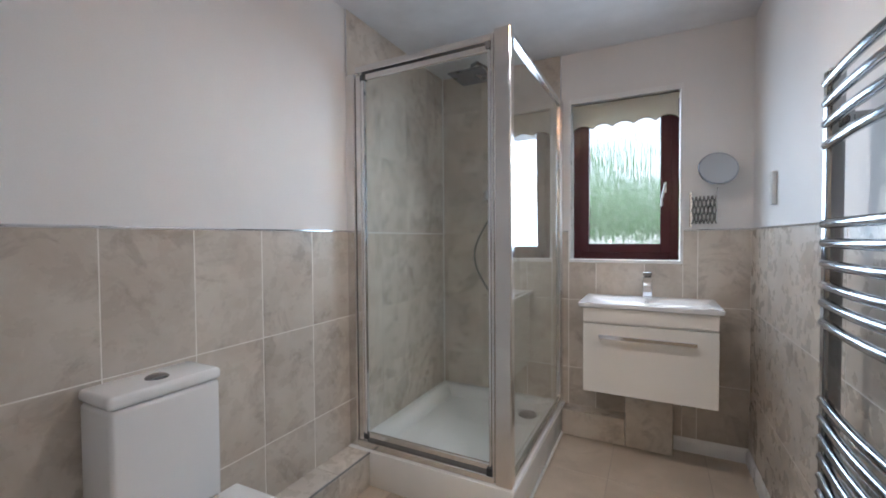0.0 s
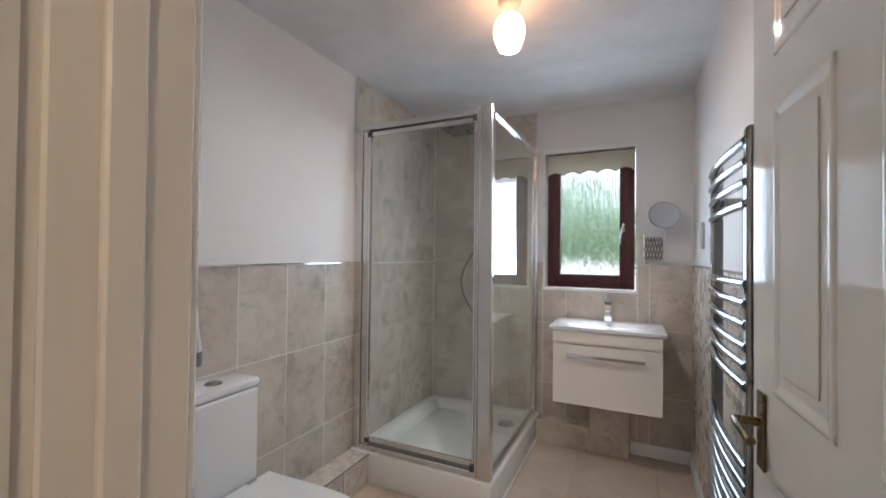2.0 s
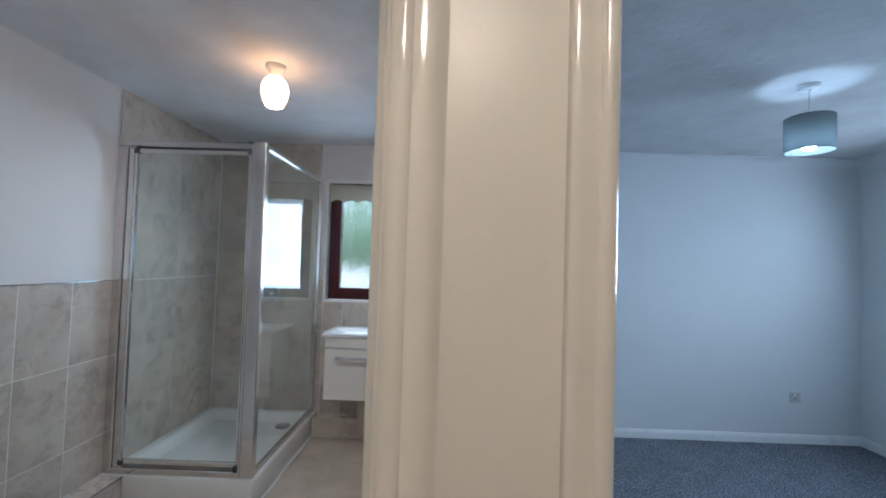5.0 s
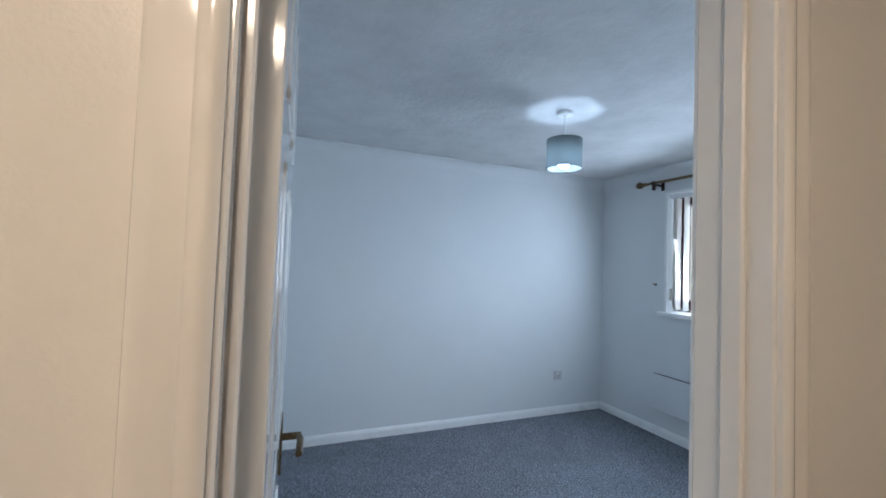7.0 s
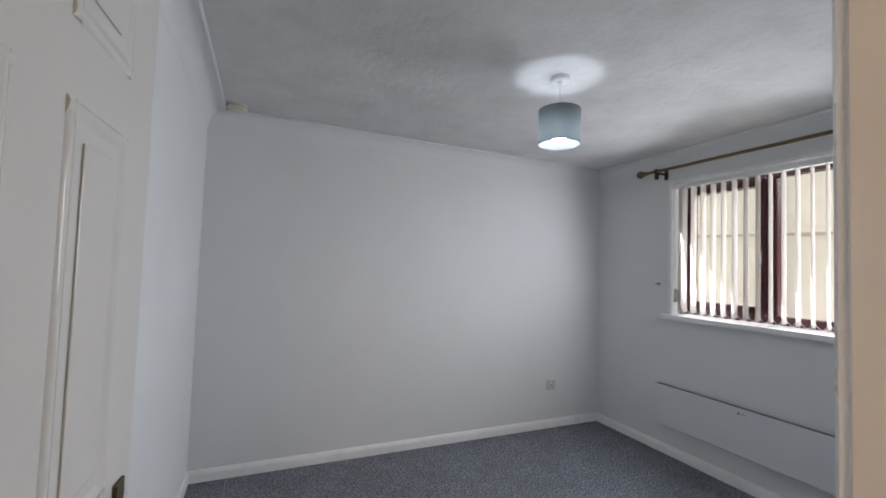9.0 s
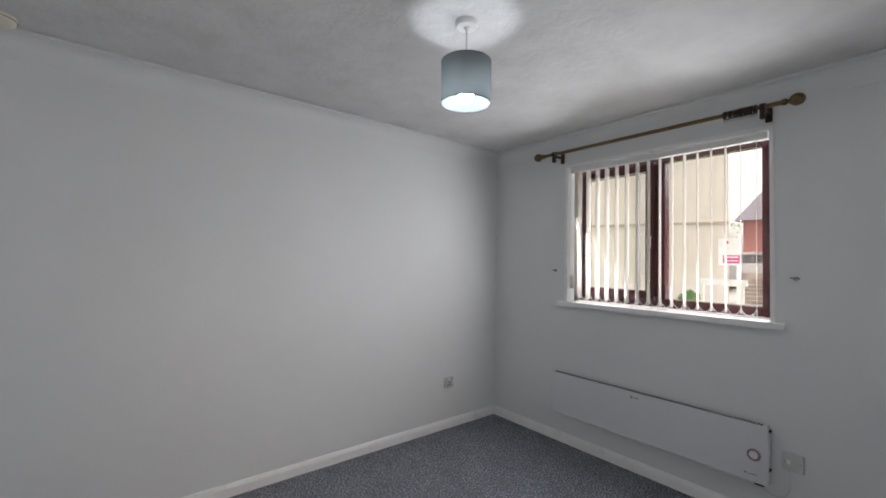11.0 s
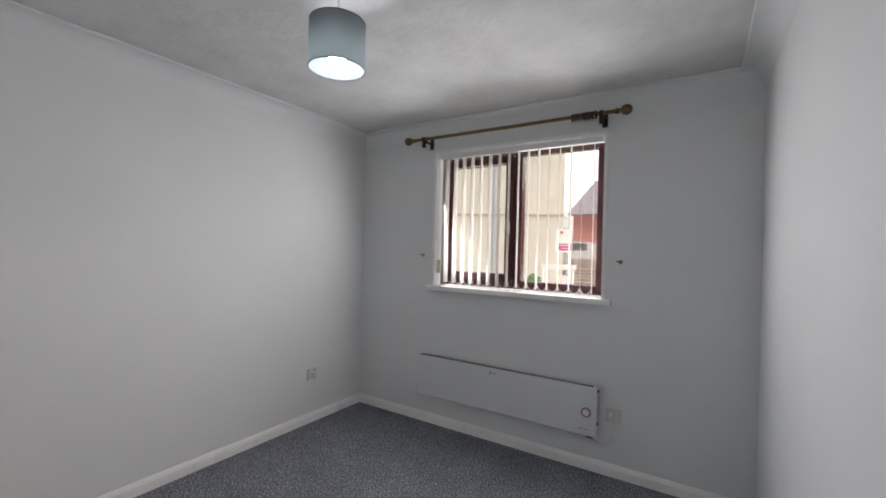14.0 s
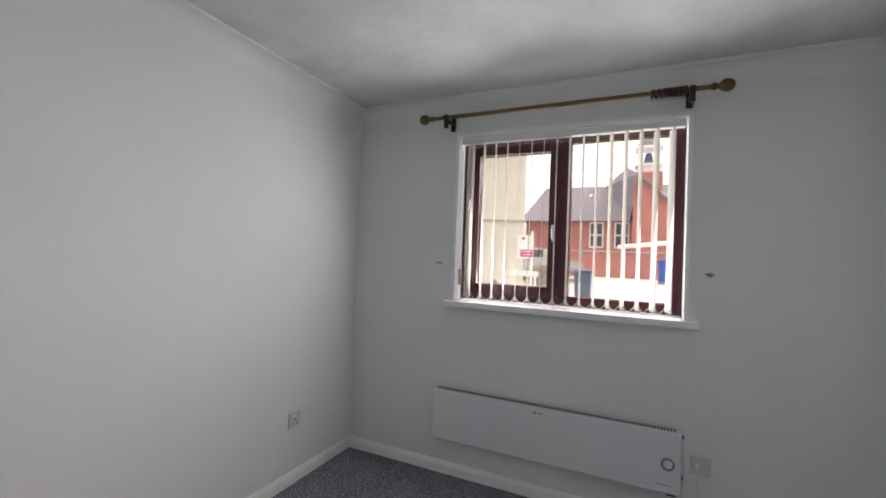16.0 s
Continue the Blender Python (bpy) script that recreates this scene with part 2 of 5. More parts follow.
def box(bm, x0, x1, y0, y1, z0, z1, bevel=0.0, seg=1, m=None):
    vs = bmesh.ops.create_cube(bm, size=1.0)["verts"]
    mat4 = Matrix.Translation(((x0 + x1) / 2, (y0 + y1) / 2, (z0 + z1) / 2)) @ Matrix.Diagonal((abs(x1 - x0), abs(y1 - y0), abs(z1 - z0), 1))
    bmesh.ops.transform(bm, matrix=mat4 if m is None else m @ mat4, verts=vs)
    if bevel > 0:
        es = list({e for v in vs for e in v.link_edges})
        bmesh.ops.bevel(bm, geom=es, offset=bevel, segments=seg, profile=0.5, affect="EDGES", clamp_overlap=True)
    return bm


def boxes(*rows, bevel=0.0, seg=1):
    bm = bmesh.new()
    for r in rows:
        box(bm, *r, bevel=bevel, seg=seg)
    return bm


def tube(bm, a, b, r, seg=14, r2=None, cap=True):
    a, b = Vector(a), Vector(b)
    d = b - a
    vs = bmesh.ops.create_cone(bm, cap_ends=cap, segments=seg, radius1=r, radius2=r if r2 is None else r2, depth=d.length)["verts"]
    bmesh.ops.transform(bm, matrix=Matrix.Translation((a + b) / 2) @ d.to_track_quat("Z", "Y").to_matrix().to_4x4(), verts=vs)
    return bm


def sweep(bm, pts, r, seg=8):
    """A round tube along a run of points."""
    pts = [Vector(p) for p in pts]
    rings = []
    for i, p in enumerate(pts):
        d = (pts[min(i + 1, len(pts) - 1)] - pts[max(i - 1, 0)]).normalized()
        q = d.to_track_quat("Z", "Y").to_matrix()
        rings.append([bm.verts.new(p + q @ Vector((r * math.cos(2 * math.pi * k / seg), r * math.sin(2 * math.pi * k / seg), 0))) for k in range(seg)])
    for a, b in zip(rings, rings[1:]):
        for k in range(seg):
            bm.faces.new((a[k], a[(k + 1) % seg], b[(k + 1) % seg], b[k]))
    bm.faces.new(list(reversed(rings[0])))
    bm.faces.new(rings[-1])
    bmesh.ops.recalc_face_normals(bm, faces=bm.faces)
    return bm


def lathe(bm, profile, at=(0, 0, 0), seg=32, m=None):
    """Turns (radius, height) pairs round the upright axis."""
    rings = []
    for r, z in profile:
        rings.append([bm.verts.new((at[0] + r * math.cos(2 * math.pi * k / seg), at[1] + r * math.sin(2 * math.pi * k / seg), at[2] + z)) for k in range(seg)])
    for a, b in zip(rings, rings[1:]):
        for k in range(seg):
            bm.faces.new((a[k], a[(k + 1) % seg], b[(k + 1) % seg], b[k]))
    if profile[0][0] > 1e-5:
        bm.faces.new(list(reversed(rings[0])))
    if profile[-1][0] > 1e-5:
        bm.faces.new(rings[-1])
    bmesh.ops.remove_doubles(bm, verts=bm.verts, dist=1e-5)
    bmesh.ops.recalc_face_normals(bm, faces=bm.faces)
    if m is not None:
        bmesh.ops.transform(bm, matrix=m, verts=bm.verts)
    return bm


def extrude_profile(bm, prof, a, b, u, v):
    """A moulding: the profile's (p, q) pairs lie along u and v, and run from a to b."""
    a, b, u, v = Vector(a), Vector(b), Vector(u), Vector(v)
    r0 = [bm.verts.new(a + u * p + v * q) for p, q in prof]
    r1 = [bm.verts.new(b + u * p + v * q) for p, q in prof]
    k = len(prof)
    for i in range(k):
        bm.faces.new((r0[i], r0[(i + 1) % k], r1[(i + 1) % k], r1[i]))
    bm.faces.new(list(reversed(r0)))
    bm.faces.new(r1)
    bmesh.ops.recalc_face_normals(bm, faces=bm.faces)
    return bm


def structure(name, bm, mat, label, category, smooth=False):
    return tagged(mesh_object(name, bm, mat, None, smooth), label, category, kind="structure")


# ---- the large structure ----
H = 2.31            # ceilings
LX, RX, FY = -0.795, 1.008, 2.812      # bathroom plaster faces: toilet wall, rail wall, window wall
Y0, Y1 = 0.02, 0.14                    # door wall: landing face, room face
BX0, BX1, BY = 1.20, 4.44, 2.882       # bedroom
D1A, D1B, D2A, D2B, DH = 0.25, 1.0, 1.292, 2.024, 2.03    # the two doorways



def pierced(us, zs, gaps, d0, d1, axis="x"):
    """One wall sheet from d0 to d1; us and zs divide it, and the cells named in gaps are left open."""
    bm, made = bmesh.new(), {}

    def corner(i, k, d):
        if (i, k, d) not in made:
            made[(i, k, d)] = bm.verts.new((us[i], d, zs[k]) if axis == "x" else (d, us[i], zs[k]))
        return made[(i, k, d)]
    solid = {(i, k) for i in range(len(us) - 1) for k in range(len(zs) - 1)} - set(gaps)
    for i, k in sorted(solid):
        for d in (d0, d1):
            bm.faces.new((corner(i, k, d), corner(i + 1, k, d), corner(i + 1, k + 1, d), corner(i, k + 1, d)))
        for beside, p, q in (((i - 1, k), (i, k), (i, k + 1)), ((i + 1, k), (i + 1, k), (i + 1, k + 1)), ((i, k - 1), (i, k), (i + 1, k)), ((i, k + 1), (i, k + 1), (i + 1, k + 1))):
            if beside not in solid:
                bm.faces.new((corner(*p, d0), corner(*q, d0), corner(*q, d1), corner(*p, d1)))
    bmesh.ops.recalc_face_normals(bm, faces=bm.faces)
    return bm


structure("floor_bathroom", boxes((LX, RX, Y1, FY, -0.15, -0.0012), (D1A, D1B, Y0 + 0.02, Y1, -0.15, -0.0012)), FLOOR_GROUT, "grouted screed below beige bathroom floor tiles", "floor")
structure("floor_bedroom", boxes((BX0, BX1, Y1, BY, -0.15, 0.018), (D2A, D2B, Y0 + 0.02, Y1, -0.15, 0.018)), CARPET, "dark blue-grey speckled carpet in the bedroom", "floor")
structure("floor_landing", boxes((0.22, 3.2, -1.5, Y0 + 0.02, -0.15, 0.0)), LAND_CARPET, "plain beige carpet in the hallway", "floor")
structure("ceiling_bathroom", boxes((LX - 0.2, RX + 0.06, Y1, FY + 0.3, H, H + 0.15)), CEIL_BATH, "white painted bathroom ceiling", "ceiling")
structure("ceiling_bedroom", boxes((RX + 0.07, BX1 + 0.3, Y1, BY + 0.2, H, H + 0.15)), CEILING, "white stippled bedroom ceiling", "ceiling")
structure("ceiling_landing", boxes((0.0, 3.4, -1.7, Y0, H, H + 0.15)), CEIL_BATH, "white hallway ceiling", "ceiling")
structure("wall_bathroom_west", boxes((LX - 0.2, LX, Y0, FY, -0.15, H)), BATH_WALL, "white painted bathroom wall above beige tiles", "wall")
WX0, WX1, WZ0, WZ1 = 0.09, 0.689, 1.047, 2.026
structure("wall_bathroom_north", pierced([LX - 0.2, WX0, WX1, RX + 0.06], [-0.15, WZ0, WZ1, H], [(1, 1)], FY, FY + 0.28), BATH_WALL, "white painted bathroom wall round the window", "wall")
structure("wall_between_rooms", boxes((RX, RX + 0.06, Y1, FY, -0.15, H)), BATH_WALL, "white painted bathroom wall behind the towel rail", "wall")
structure("wall_bedroom_west", boxes((RX + 0.07, BX0, Y1, BY, -0.15, H)), WHITE_WALL, "plain white bedroom wall beside the door", "wall")
structure("wall_bedroom_north", boxes((RX + 0.07, BX1, BY, BY + 0.2, -0.15, H)), WHITE_WALL, "long plain white bedroom wall", "wall")
VY0, VY1, VZ0, VZ1 = 0.912, 2.141, 1.071, 2.087
structure("wall_bedroom_east", pierced([Y0, VY0, VY1, BY + 0.2], [-0.15, VZ0, VZ1, H], [(1, 1)], BX1, BX1 + 0.28, "y"), WHITE_WALL, "white bedroom window wall", "wall")
GT = 0.0076
structure("trim_grout_west", boxes((LX, LX + GT, Y1, 1.780, 0, 1.22)), GROUT, "pale grout between beige wall tiles", "grout")
structure("trim_grout_shower_west", boxes((LX, LX + GT, 1.780, FY, 0, H)), SHOWER_GROUT, "beige grout between shower wall tiles", "grout")
structure("trim_grout_north", boxes((0.03, WX0 - 0.006, FY - GT, FY, 0, 1.22), (WX0 - 0.006, WX1 + 0.006, FY - GT, FY, 0, WZ0 - 0.009), (WX1 + 0.006, RX, FY - GT, FY, 0, 1.22)), GROUT, "pale grout between beige wall tiles", "grout")
structure("trim_grout_shower_north", boxes((LX + GT, 0.03, FY - GT, FY, 0, H)), SHOWER_GROUT, "beige grout between shower wall tiles", "grout")
structure("trim_grout_east", boxes((RX - GT, RX, Y1, FY - GT, 0, 1.22)), GROUT, "pale grout between beige wall tiles", "grout")
L = 0.026   # lining
structure("wall_doors_bathroom_side", pierced([LX, D1A - L, D1B + L], [-0.15, DH + L, H], [(1, 0)], 0.081, Y1), BATH_WALL, "white bathroom wall with the doorway", "wall")
structure("wall_doors_bedroom_side", pierced([D1B + L, D2A - L, D2B + L, BX1], [-0.15, DH + L, H], [(1, 0)], 0.081, Y1), WHITE_WALL, "white bedroom wall with the doorway", "wall")
structure("wall_doors_landing_side", pierced([0.22, D1A - L, D1B + L, D2A - L, D2B + L, 3.2], [-0.15, DH + L, H], [(1, 0), (3, 0)], Y0, 0.079), LANDING_WALL, "cream hallway wall between two doorways", "wall")
structure("wall_landing_west", boxes((0.0, 0.22, -1.5, Y0, -0.15, H)), LANDING_WALL, "cream hallway wall beside the bathroom door", "wall")
structure("wall_landing_south", boxes((0.0, 3.4, -1.7, -1.5, -0.15, H)), LANDING_WALL, "plain cream hallway wall", "wall")
structure("wall_landing_east", boxes((3.2, 3.4, -1.5, Y0, -0.15, H)), LANDING_WALL, "plain cream hallway end wall", "wall")


def door_lining(name, xa, xb):
    """Lining, stops and moulded architraves of one doorway."""
    bm = boxes((xa - L, xa, Y0 - 0.004, Y1 + 0.004, 0, DH), (xb, xb + L, Y0 - 0.004, Y1 + 0.004, 0, DH), (xa - L, xb + L, Y0 - 0.004, Y1 + 0.004, DH, DH + L), bevel=0.003)
    for r in ((xa, xa + 0.012, 0.055, 0.09, 0, DH - 0.012), (xb - 0.012, xb, 0.055, 0.09, 0, DH - 0.012), (xa, xb, 0.055, 0.09, DH - 0.012, DH)):
        box(bm, *r, bevel=0.003)
    fr = structure(name, bm, GLOSS, "cream gloss painted door lining with stops", "door frame")
    prof = [(0, 0), (0, 0.012), (0.006, 0.017), (0.014, 0.018), (0.022, 0.016), (0.026, 0.0125), (0.032, 0.0125), (0.05, 0.015), (0.060, 0.016), (0.066, 0.013), (0.068, 0.008), (0.068, 0)]
    for side, y, vy in (("landing", Y0 - 0.0005, -1), ("room", Y1 + 0.0005, 1)):
        for x, ux in ((xa - 0.006, -1), (xb + 0.006, 1)):
            if ux < 0 and name == "door_frame_1" and vy < 0:
                pr = [(p * 0.3, q) for p, q in prof]
            elif vy > 0 and ux > 0 and name == "door_frame_1":
                continue
            elif vy < 0 and name == "door_frame_1":
                pr = [q if q[0] < 0.05 else (q[0], q[1] * (0.070 - q[0]) / 0.022) for q in prof[:-1]] + [(0.0695, 0)]
            elif vy < 0 and ux < 0:
                pr = [(p * 0.87, q) for p, q in prof]
            else:
                pr = prof
            b = bmesh.new()
            extrude_profile(b, pr, (x, y, 0), (x, y, DH + 0.006), (ux, 0, 0), (0, vy, 0))
            part("architrave", b, GLOSS if vy < 0 else SKIRT, fr, smooth=True)
        b = bmesh.new()
        hi = xb + 0.074 if not (vy > 0 and name == "door_frame_1") else RX - 0.001
        lo = xa - 0.074 if not (vy < 0 and name == "door_frame_1") else xa - 0.026
        extrude_profile(b, prof, (lo, y, DH + 0.006), (hi, y, DH + 0.006), (0, 0, 1), (0, vy, 0))
        part("architrave", b, GLOSS if vy < 0 else SKIRT, fr, smooth=True)
    return fr


lining = door_lining("door_frame_1", D1A, D1B)
part("strike_plate", boxes((D1A + 0.0002, D1A + 0.0022, 0.120, 0.140, 0.915, 0.955), bevel=0.0005), BRASS, lining, "brass strike plate")
door_lining("door_frame_2", D2A, D2B)


def panel_door(name, label, hinge, free, flip, width):
    """A six-panel moulded door on its hinge line; local x runs from hinge to lock edge."""
    d = Vector(free) - Vector(hinge)
    e = tagged(new(name), label, "door")
    e.empty_display_size = 0.05
    e.matrix_world = pose(hinge[0], hinge[1], 0.008, 0, 0, math.degrees(math.atan2(d.y, d.x)))
    t, hh = 0.035, 1.985
    part("leaf", boxes((0, width, -t / 2, t / 2, 0, hh), bevel=0.002), DOOR_GLOSS, e)
    st, mid = 0.115, 0.10
    pw = (width - 2 * st - mid) / 2
    rows = ((0.20, 0.86), (1.02, 1.55), (1.64, 1.88))
    for z0, z1 in rows:
        for k in range(2):
            x0 = st + k * (pw + mid)
            for s in (-1, 1):
                b = bmesh.new()
                y = s * t / 2
                prof = [(0, 0), (0.003, 0.0028), (0.008, 0.0042), (0.014, 0.0036), (0.020, 0.0012), (0.026, 0.0)]
                for a0, b0, u in (((x0, y, z0), (x0 + pw, y, z0), (0, 0, 1)), ((x0, y, z1), (x0 + pw, y, z1), (0, 0, -1)),
                                  ((x0, y, z0), (x0, y, z1), (1, 0, 0)), ((x0 + pw, y, z0), (x0 + pw, y, z1), (-1, 0, 0))):
                    extrude_profile(b, prof, a0, b0, u, (0, s, 0))
                part("panel_moulding", b, DOOR_GLOSS, e, smooth=True)
                b = bmesh.new()
                yy = sorted((y, y + s * 0.003))
                box(b, x0 + 0.045, x0 + pw - 0.045, yy[0], yy[1], z0 + 0.045, z1 - 0.045, bevel=0.0028, seg=2)
                part("raised_panel", b, DOOR_GLOSS, e)
    for s in (-1, 1):
        y = s * t / 2
        b = bmesh.new()
        yy = sorted((y, y + s * 0.006))
        box(b, width - 0.075, width - 0.037, yy[0], yy[1], 0.86, 1.01, bevel=0.003, seg=2)
        plate = part("handle_plate", b, BRASS, e, "aged brass handle backplate")
        b = bmesh.new()
        tube(b, (width - 0.056, y, 0.95), (width - 0.056, y + s * 0.05, 0.95), 0.009, 14)
        sweep(b, [(width - 0.056, y + s * 0.046, 0.95), (width - 0.085, y + s * 0.05, 0.951), (width - 0.12, y + s * 0.048, 0.949), (width - 0.15, y + s * 0.046, 0.944)], 0.0085, 10)
        part("lever", b, BRASS, plate, "aged brass lever", smooth=True)
    for z in (0.2, 0.95, 1.70):
        b = bmesh.new()
        tube(b, (-0.004, flip * (t / 2 + 0.002), z), (-0.004, flip * (t / 2 + 0.002), z + 0.075), 0.006, 10)
        part("hinge", b, BRASS, e)
    return e


panel_door("door_1", "open white gloss six-panel door with brass lever in the bathroom", (0.979, 0.1465), (0.928, 0.905), -1, 0.758)
panel_door("door_2", "open white gloss six-panel door with brass lever in the bedroom", (1.3125, 0.1525), (1.350, 0.838), 1, 0.686)

# flush cupboard door in the hallway side wall, with its architrave
structure("door_3", boxes((0.22, 0.244, -0.90, -0.148, 0.01, 2.0), bevel=0.002), GLOSS, "closed flush cream painted cupboard door in hallway wall", "door")
b = bmesh.new()
extrude_profile(b, [(0, 0), (0, 0.034), (0.006, 0.042), (0.016, 0.044), (0.026, 0.041), (0.05, 0.034), (0.085, 0.033), (0.10, 0.036), (0.120, 0.035), (0.130, 0.031), (0.1435, 0.030), (0.1435, 0)], (0.2205, -0.143, 0), (0.2205, -0.143, 2.1), (0, 1, 0), (1, 0, 0))
structure("trim_cupboard", b, GLOSS, "cream gloss moulded architrave beside cupboard door", "trim", smooth=True)

# skirting
SK = [(0, 0), (0, 0.014), (0.062, 0.014), (0.072, 0.012), (0.082, 0.006), (0.088, 0.004), (0.09, 0)]


def skirting(name, a, b2, inward, mat=SKIRT, s=1.0, label="white painted skirting board"):
    bm = bmesh.new()
    extrude_profile(bm, [(p * s, q) for p, q in SK], a, b2, (0, 0, 1), inward)
    return structure(name, bm, mat, label, "skirting", smooth=True)


skirting("baseboard_bedroom_north", (BX0, BY, 0), (BX1, BY, 0), (0, -1, 0))
skirting("baseboard_bedroom_east", (BX1, Y1, 0), (BX1, BY - 0.0145, 0), (-1, 0, 0))
skirting("baseboard_bedroom_west", (BX0, Y1 + 0.02, 0), (BX0, BY - 0.0145, 0), (1, 0, 0))
skirting("baseboard_bedroom_south", (D2B + 0.08, Y1, 0), (BX1 - 0.0145, Y1, 0), (0, 1, 0))
skirting("baseboard_landing", (D1B + 0.08, Y0, 0), (D2A - 0.08, Y0, 0), (0, -1, 0), GLOSS, 1.0, "cream gloss skirting board between doorways")
skirting("baseboard_bathroom_north", (0.655, FY - 0.008, 0), (RX - 0.008, FY - 0.008, 0), (0, -1, 0), SKIRT, 0.85)
skirting("baseboard_bathroom_east", (RX - 0.008, 0.95, 0), (RX - 0.008, FY - 0.023, 0), (-1, 0, 0), SKIRT, 0.85)

# concave coving with a fine bead, bedroom only
CV = [(0, 0), (0.086, 0), (0.086, 0.0022), (0.112, 0.0022), (0.112, 0.015), (0.105, 0.017), (0.096, 0.0125)] + [(0.084 - 0.076 * math.sin(i * math.pi / 16), 0.084 - 0.076 * math.cos(i * math.pi / 16)) for i in range(1, 8)] + [(0.006, 0.088), (0.002, 0.098), (0, 0.104)]


def coving(name, a, b2, inward):
    bm = bmesh.new()
    extrude_profile(bm, CV, a, b2, inward, (0, 0, -1))
    return structure(name, bm, WHITE_WALL, "white plaster coving along the ceiling", "coving", smooth=True)


coving("coving_north", (BX0, BY, H), (BX1, BY, H), (0, -1, 0))
coving("coving_east", (BX1, Y1, H), (BX1, BY, H), (-1, 0, 0))
coving("coving_west", (BX0, Y1, H), (BX0, BY, H), (1, 0, 0))
coving("coving_south", (BX0, Y1, H), (BX1, Y1, H), (0, 1, 0))

# ---- windows ----


def frame_ring(u0, u1, z0, z1, w, d0, d1, axis, bevel=0.004):
    """Four members of a window frame; u runs along the wall, d through it."""
    rows = ((u0, u0 + w, z0, z1), (u1 - w, u1, z0, z1), (u0 + w, u1 - w, z0, z0 + w), (u0 + w, u1 - w, z1 - w, z1))
    bm = bmesh.new()
    for a, b2, c, d in rows:
        if axis == "x":
            box(bm, a, b2, d0, d1, c, d, bevel=bevel, seg=2)
        else:
            box(bm, d0, d1, a, b2, c, d, bevel=bevel, seg=2)
    return bm


wb = tagged(new("window_1"), "maroon framed bathroom window with rain-patterned glass", "window", kind="structure")
fy = FY + 0.055
part("window_frame", frame_ring(WX0 + 0.012, WX1 - 0.012, WZ0 + 0.008, WZ1, 0.045, fy, fy + 0.07, "x"), MAROON, wb, "maroon window frame")
part("casement", frame_ring(WX0 + 0.05, WX1 - 0.05, WZ0 + 0.046, WZ1 - 0.04, 0.055, fy - 0.012, fy + 0.05, "x"), MAROON, wb, "maroon opening casement")
pane = part("pane", boxes((WX0 + 0.095, WX1 - 0.095, fy + 0.02, fy + 0.026, WZ0 + 0.09, WZ1 - 0.085)), RAIN, wb, "rain-patterned obscured glass")
pane.visible_shadow = False
b = boxes((WX1 - 0.088, WX1 - 0.074, fy - 0.020, fy - 0.012, 1.44, 1.50), bevel=0.003)
sweep(b, [(WX1 - 0.081, fy - 0.02, 1.48), (WX1 - 0.083, fy - 0.045, 1.48), (WX1 - 0.088, fy - 0.05, 1.46), (WX1 - 0.098, fy - 0.048, 1.40), (WX1 - 0.10, fy - 0.046, 1.36)], 0.007, 10)
part("handle", b, CHROME, wb, "chrome window handle", smooth=True)
part("reveal_trim", boxes((WX0 - 0.006, WX0 + 0.006, FY - 0.010, fy, WZ0 - 0.008, WZ1 + 0.004), (WX1 - 0.006, WX1 + 0.006, FY - 0.010, fy, WZ0 - 0.008, WZ1 + 0.004), (WX0 + 0.006, WX1 - 0.006, FY - 0.010, fy, WZ0 - 0.010, WZ0 + 0.006), (WX0 + 0.006, WX1 - 0.006, FY - 0.006, fy - 0.013, WZ1 - 0.024, WZ1 + 0.004)), SKIRT, wb, "white edge trim")

blind = thing("roller_blind", "rolled up cream roller blind with scalloped hem", "blind", (0, 0, 0))
b = bmesh.new()
n = 64
x0, x1, yb = WX0 + 0.014, WX1 - 0.018, FY + 0.018
top, low = [], []
for i in range(n + 1):
    u = i / n
    x = x0 + (x1 - x0) * u
    z = 1.865 - 0.012 * (1 - u) + 0.026 * abs(math.sin(math.pi * (u * 5 + 0.0))) ** 0.7 - 0.016
    top.append((x, z, u))
rows = []
for zf in (0.0, 1.0):
    for dy in (0.0, 0.0016):
        rows.append([b.verts.new((x, yb + dy, z + (1.992 - z) * zf)) for x, z, u in top])
for i in range(n):
    for r0, r1 in ((rows[0], rows[2]), (rows[1], rows[3]), (rows[0], rows[1]), (rows[2], rows[3])):
        b.faces.new((r0[i], r0[i + 1], r1[i + 1], r1[i]))
bmesh.ops.recalc_face_normals(b, faces=b.faces)
part("cloth", b, BLIND, blind, "cream blind cloth")
b = bmesh.new()
sweep(b, [(x, yb - 0.0008, z) for x, z, u in top], 0.0022, 6)
part("hem", b, TRIM, blind, "brown bound scalloped hem")
b = bmesh.new()
tube(b, (x0 - 0.004, yb + 0.014, 1.977), (x1 + 0.004, yb + 0.014, 1.977), 0.015, 20)
part("roller", b, BLIND, blind, smooth=True)

we = tagged(new("window_2"), "maroon framed bedroom window, casement beside fixed pane", "window", kind="structure")
fx = BX1 + 0.10
part("window_frame", frame_ring(VY0 + 0.004, VY1 - 0.004, VZ0 + 0.012, VZ1 - 0.004, 0.055, fx, fx + 0.07, "y"), MAROON, we, "maroon window frame")
MY = 1.515
part("mullion", boxes((fx - 0.002, fx + 0.072, MY - 0.035, MY + 0.035, VZ0 + 0.066, VZ1 - 0.058), bevel=0.004), MAROON, we)
part("casement", frame_ring(MY + 0.025, VY1 - 0.05, VZ0 + 0.055, VZ1 - 0.048, 0.06, fx - 0.014, fx + 0.05, "y"), MAROON, we, "maroon opening casement")
